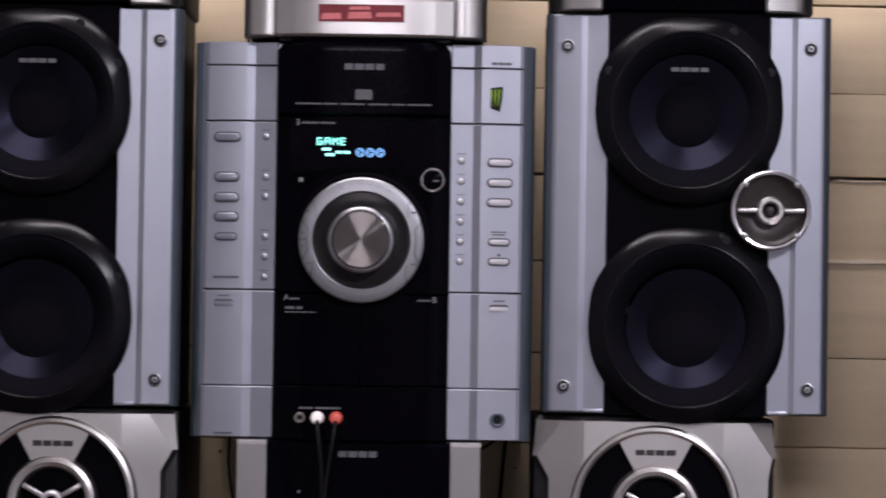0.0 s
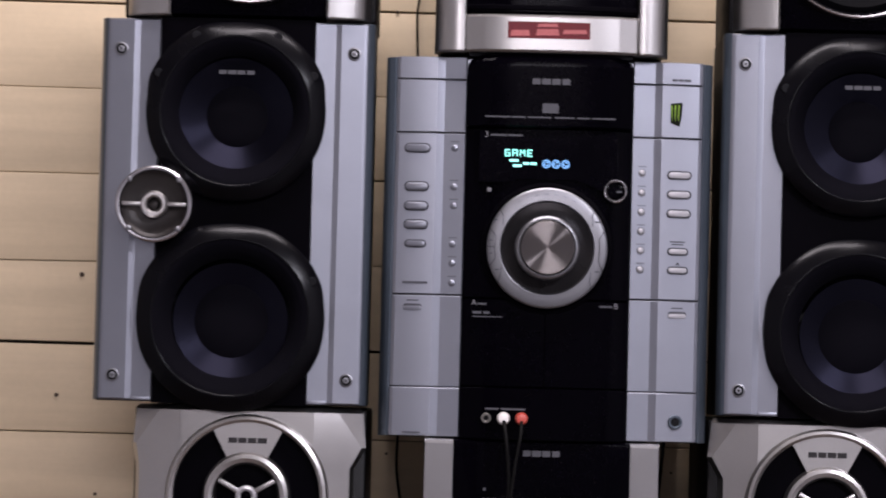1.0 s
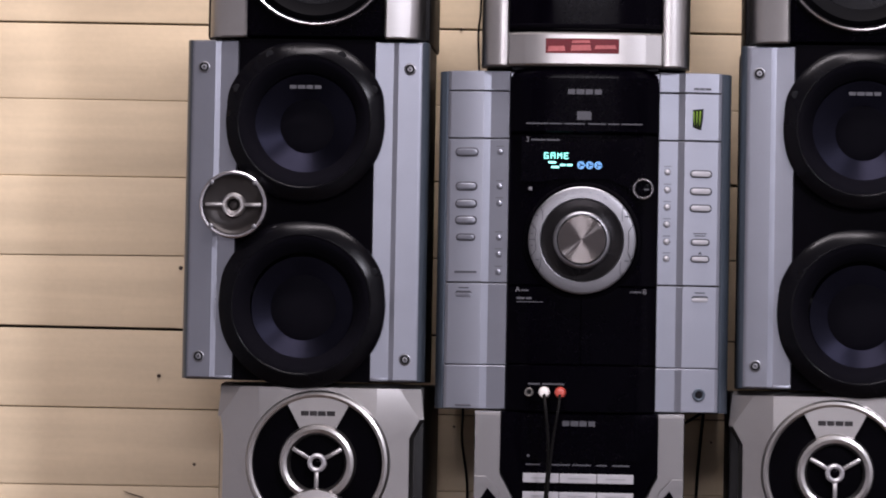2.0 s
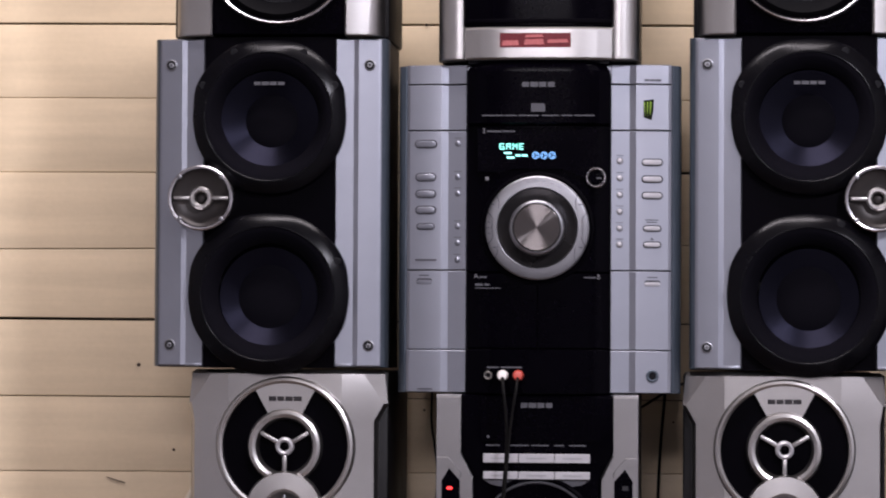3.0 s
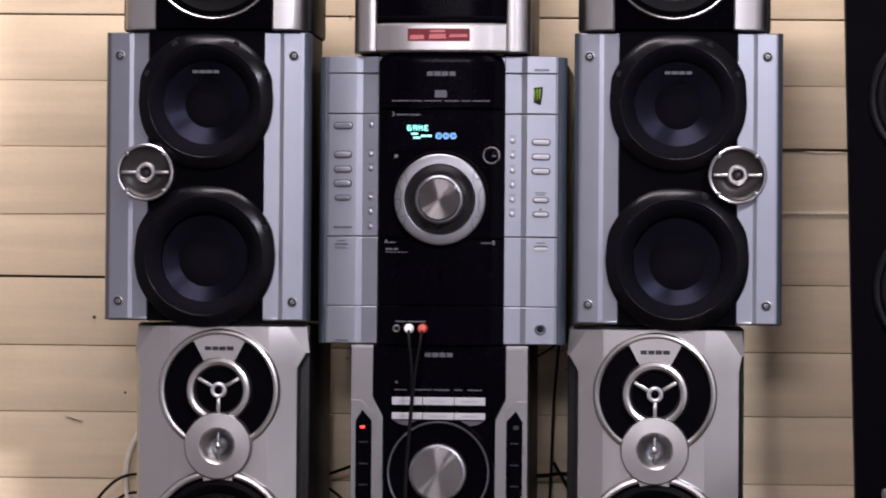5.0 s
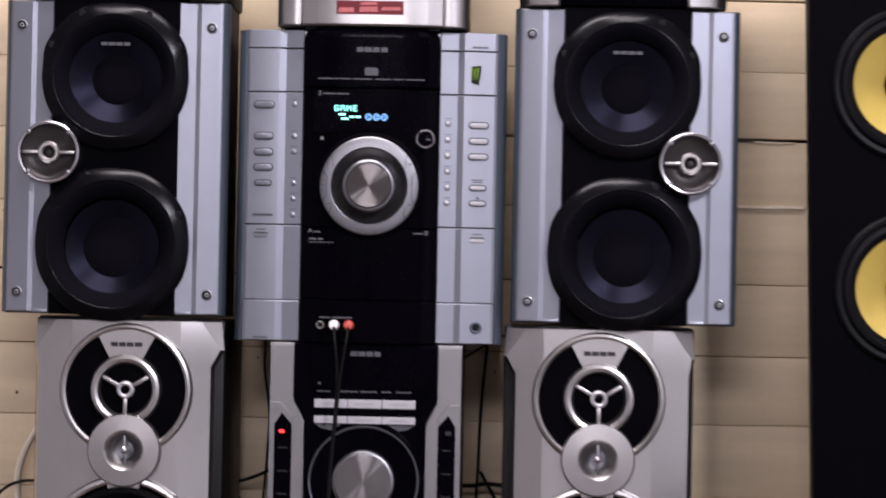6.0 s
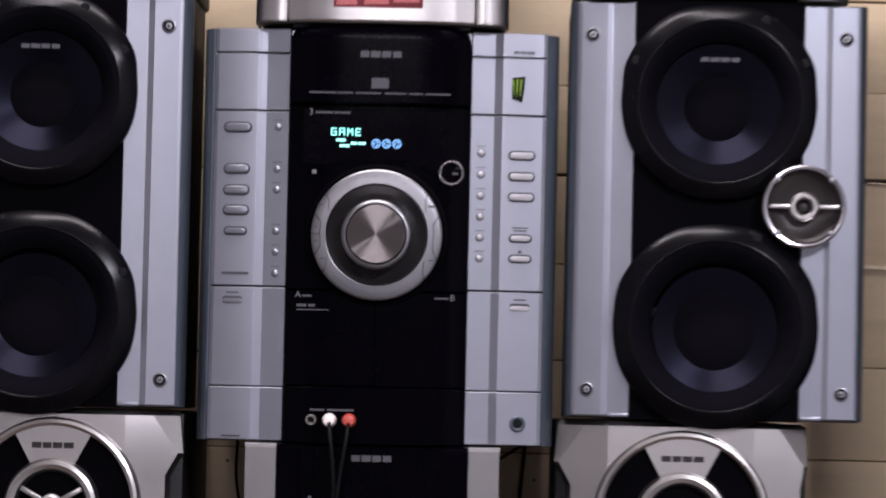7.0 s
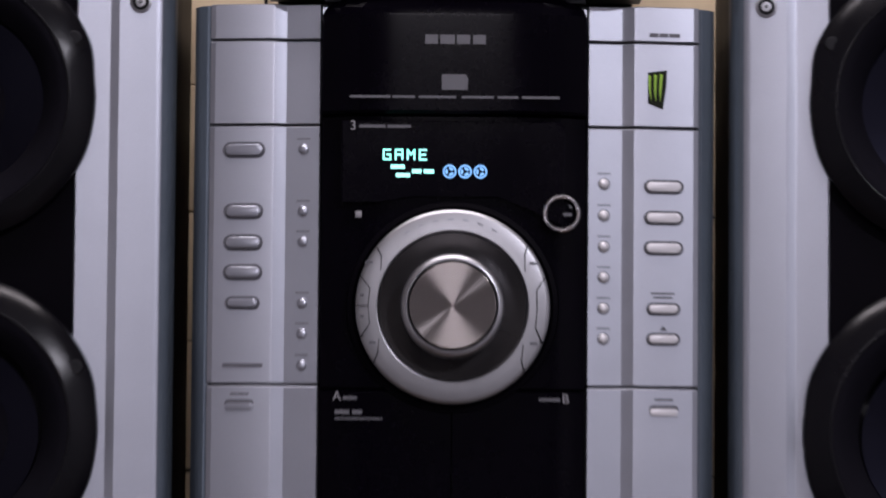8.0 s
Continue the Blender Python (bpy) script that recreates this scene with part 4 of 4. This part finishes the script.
# ---------------------------------------------------------------- yellow-coned speaker and the boxes before it
big = thing("loudspeaker", (0.585, 0.12, 0.7012), "tall black loudspeaker with two yellow woven cones", "loudspeaker", lean=-1.55)
part("cabinet", column([(0.4745, 0.028), (0.5350, 0.26), (0.6950, 0.26), (0.6957, 0.028)], 0.7012, 1.60), VINYL, big)
part("front_baffle", pierced(0.4737, 0.6965, 0.7012, 1.60, ((0.5770, 1.1040, 0.0680), (0.5770, 1.3180, 0.0680)), -0.012, 0.028), BLACK, big)
for cz in (1.1040, 1.3180):
    cx = 0.5770
    dr = part("driver_frame", lathe(cx, cz, [(0.0800, -0.010), (0.0795, -0.0170), (0.0770, -0.0195), (0.0730, -0.0190), (0.0720, -0.0150), (0.0720, -0.010)], 80), SATIN, big)
    part("surround", lathe(cx, cz, [(0.0725, -0.0160), (0.0690, -0.0205), (0.0650, -0.0215), (0.0610, -0.0195), (0.0580, -0.0150), (0.0575, -0.0130)], 72), SATIN, dr)
    part("cone", lathe(cx, cz, [(0.0578, -0.0138), (0.0420, -0.0040), (0.0300, 0.0040), (0.0232, 0.0085)], 72), YELLOW, dr, "yellow woven cone")
    part("dust_cap", lathe(cx, cz, [(0.0236, 0.0080), (0.0208, 0.0010), (0.0150, -0.0030), (0.0070, -0.0055), (0, -0.0060)], 48), SATIN, dr)

amp = thing("metal_box", (0.66, -0.18, 0.70), "light grey metal equipment box standing on the table", "equipment box")
part("case", box(0.497, 0.86, -0.36, -0.016, 0.7005, 0.8812, 0.004), GREY_METAL, amp)
part("front_plate", box(0.495, 0.862, -0.366, -0.3605, 0.7005, 0.8790, 0.002), GREY_METAL, amp)
dark = thing("dark_box", (0.66, -0.08, 0.8818), "dark grey rounded device standing on the metal box", "device")
part("case", box(0.5845, 0.70, -0.12, -0.03, 0.8818, 1.064, 0.006, None, 3), DARK_GREY, dark)
part("face_plate", box(0.592, 0.692, -0.1225, -0.1198, 0.890, 1.056, 0.001), BLACK, dark)

# ---------------------------------------------------------------- cords on the wall
hang = thing("hanging_cord", (0.10, 0.27, 0.71), "thin black cords hanging down the boarded wall", "cable")
tube([(0.094, 0.270, 1.060), (0.0957, 0.270, 1.0355), (0.0944, 0.272, 0.9731), (0.0904, 0.270, 0.8944), (0.088, 0.262, 0.80), (0.085, 0.255, 0.7025)], 0.0013, CORD, hang)
tube([(0.124, 0.275, 1.060), (0.1233, 0.275, 1.0356), (0.1174, 0.276, 0.9601), (0.1147, 0.274, 0.8801), (0.112, 0.27, 0.80), (0.11, 0.262, 0.7025)], 0.0016, CORD, hang)
tube([(0.080, 0.265, 1.0050), (0.0858, 0.266, 1.0105), (0.105, 0.266, 1.0230), (0.1253, 0.266, 1.0356), (0.150, 0.266, 1.048)], 0.0013, CORD, hang)
tube([(0.080, 0.262, 0.8735), (0.110, 0.258, 0.8745), (0.1257, 0.262, 0.8767), (0.150, 0.262, 0.874)], 0.0026, CORD, hang)
tube([(0.1180, 0.268, 0.8900), (0.1257, 0.268, 0.8767), (0.1394, 0.268, 0.8503), (0.155, 0.262, 0.80), (0.16, 0.255, 0.7025)], 0.0020, CORD, hang)
left = thing("hanging_cord", (-0.14, 0.27, 0.71), "thin black cord hanging beside the lower unit", "cable")
tube([(-0.129, 0.270, 1.060), (-0.1282, 0.270, 1.0311), (-0.1286, 0.272, 0.9993), (-0.1223, 0.270, 0.9522), (-0.124, 0.268, 0.90), (-0.13, 0.26, 0.80), (-0.13, 0.255, 0.7025)], 0.0013, CORD, left)
tube([(-0.190, 0.262, 0.8570), (-0.1703, 0.262, 0.8681), (-0.130, 0.258, 0.8823), (-0.100, 0.258, 0.9000)], 0.0020, CORD, left)
tube([(-0.185, 0.266, 0.8760), (-0.1633, 0.266, 0.8600), (-0.136, 0.262, 0.8386), (-0.115, 0.255, 0.80), (-0.11, 0.25, 0.7035)], 0.0018, CORD, left)
pale = thing("power_cord", (-0.405, 0.26, 0.71), "off-white power cord bending behind the lower speaker", "cable")
tube([(-0.366, 0.250, 0.950), (-0.3890, 0.262, 0.9220), (-0.4030, 0.264, 0.8920), (-0.4065, 0.264, 0.8620), (-0.4010, 0.262, 0.8324), (-0.38, 0.255, 0.77), (-0.37, 0.25, 0.7045)], 0.0040, CORD_WHITE, pale)
tangle = thing("cord_tangle", (-0.42, 0.26, 0.71), "black cords looping along the wall beside the speaker", "cable")
tube([(-0.455, 0.262, 0.8100), (-0.4400, 0.262, 0.8400), (-0.4142, 0.258, 0.8640), (-0.385, 0.252, 0.8700), (-0.365, 0.25, 0.86)], 0.0018, CORD, tangle)
tube([(-0.450, 0.268, 0.7900), (-0.4300, 0.268, 0.8250), (-0.4050, 0.262, 0.8450), (-0.370, 0.252, 0.8480)], 0.0018, CORD, tangle)
wire = thing("thin_wire", (-0.12, 0.29, 1.37), "thin dark red wire running up the boarded wall", "cable")
tube([(-0.118, 0.288, 1.38), (-0.1195, 0.290, 1.4116), (-0.1200, 0.290, 1.4349), (-0.1178, 0.290, 1.4642), (-0.119, 0.290, 1.60), (-0.12, 0.290, 1.90)], 0.0011, CORD, wire)

# ---------------------------------------------------------------- boards of the back wall
JOINTS_LEFT = [0.944, 1.026, 1.111, 1.189, 1.273, 1.355, 1.437]
JOINTS_RIGHT = [0.947, 1.025, 1.107, 1.195, 1.272, 1.350, 1.431]
XL, XR = -0.48, 0.43
gap_of = {1.111: (0.0030, 0.0007), 1.273: (0.0006, 0.0040), 1.026: (0.0011, 0.0009), 1.437: (0.0021, 0.0019)}
zl, zr = list(JOINTS_LEFT), list(JOINTS_RIGHT)
while zl[0] > 0.09:
    zl.insert(0, zl[0] - 0.0824), zr.insert(0, zr[0] - 0.0824)
zl.insert(0, 0.0), zr.insert(0, 0.0)
while zl[-1] < ROOM_TOP - 0.09:
    zl.append(zl[-1] + 0.0824), zr.append(zr[-1] + 0.0824)
zl.append(ROOM_TOP), zr.append(ROOM_TOP)


def board(n):
    """One long board between two joints, a little uneven along its edges, with eased front edges."""
    lift = random.uniform(-0.0012, 0.0012)
    low, high = gap_of.get(zl[n], (0.0005, 0.0005)), gap_of.get(zl[n + 1], (0.0005, 0.0005))
    rings, steps = [], 36
    for i in range(steps + 1):
        x = X0 + (X1 - X0) * i / steps
        u = (x - XL) / (XR - XL)
        v = min(max(u, 0.0), 1.0)
        a = zl[n] + (zr[n] - zl[n]) * u if 0 < n else 0.0
        b = zl[n + 1] + (zr[n + 1] - zl[n + 1]) * u if n + 2 < len(zl) else ROOM_TOP
        a += (low[0] + (low[1] - low[0]) * v) * 0.5 + 0.0003 * noise.noise((x * 5, n, 0))
        b -= (high[0] + (high[1] - high[0]) * v) * 0.5 + 0.0003 * noise.noise((x * 5, n, 7))
        y = WALL_Y + lift + 0.0008 * noise.noise((x * 1.5, n, 3))
        e = 0.0010
        rings.append([(x, y + e, a), (x, y + 0.0002, a + e * 0.6), (x, y, a + e * 1.6), (x, y, b - e * 1.6), (x, y + 0.0002, b - e * 0.6), (x, y + e, b), (x, WALL_Y + 0.0215, b), (x, WALL_Y + 0.0215, a)])
    return part("board", solid(rings), BOARD, wall_north)


ORIGIN[wall_north] = Vector((0, 0, 0))
boards = [board(n) for n in range(len(zl) - 1)]


def on_board(z):
    return boards[max(i for i in range(len(zl) - 1) if zl[i] <= z)]


for x, z, r in ((-0.4337, 1.1765, 0.0016), (-0.4549, 1.0612, 0.0014), (-0.4150, 0.9680, 0.0012), (-0.139, 1.0133, 0.0010), (-0.139, 1.4350, 0.0010), (0.132, 1.0020, 0.0009)):
    part("nail_hole", lathe(x, z, [(r * 1.5, WALL_Y + 0.001), (r * 1.3, WALL_Y - 0.0018), (r * 0.6, WALL_Y - 0.0021), (0, WALL_Y - 0.0021)], 12), KNOT, on_board(z))
part("scratch", prism([(-0.4900, 0.9382), (-0.4820, 0.9358), (-0.4680, 0.9318), (-0.4690, 0.9312), (-0.4825, 0.9350)], WALL_Y - 0.0021, WALL_Y + 0.001), KNOT, on_board(0.94))


def ragged(x0, x1, z, thick, front, seed, taper):
    """A ragged strip along a board's edge, thinning out to its ends where taper is 1."""
    low, high, n = [], [], 28
    for i in range(n + 1):
        u = i / n
        x = x0 + (x1 - x0) * u
        full = 1 - taper * (1 - min(1.0, 3.2 * math.sin(math.pi * u) ** 1.5))
        mid = z + 0.0009 * noise.noise((u * 4, seed, 0))
        h = thick * max(full, 0.12) * (0.8 + 0.5 * noise.noise((u * 7, seed, 5)))
        low.append((x, mid - h / 2)), high.append((x, mid + h / 2))
    return prism(low + high[::-1], front, WALL_Y + 0.001)


part("bare_edge", ragged(0.330, 0.480, 1.1960, 0.0040, WALL_Y - 0.0040, 3, 0.0), PALE, on_board(1.21), "bare pale edge of a board")
part("splintered_crack", ragged(0.330, 0.440, 1.2716, 0.0030, WALL_Y - 0.0026, 8, 1.0), KNOT, on_board(1.26), "dark splintered crack")
part("bare_edge", ragged(0.420, 0.470, 1.2700, 0.0016, WALL_Y - 0.0030, 5, 0.6), PALE, on_board(1.26), "bare pale edge of a board")
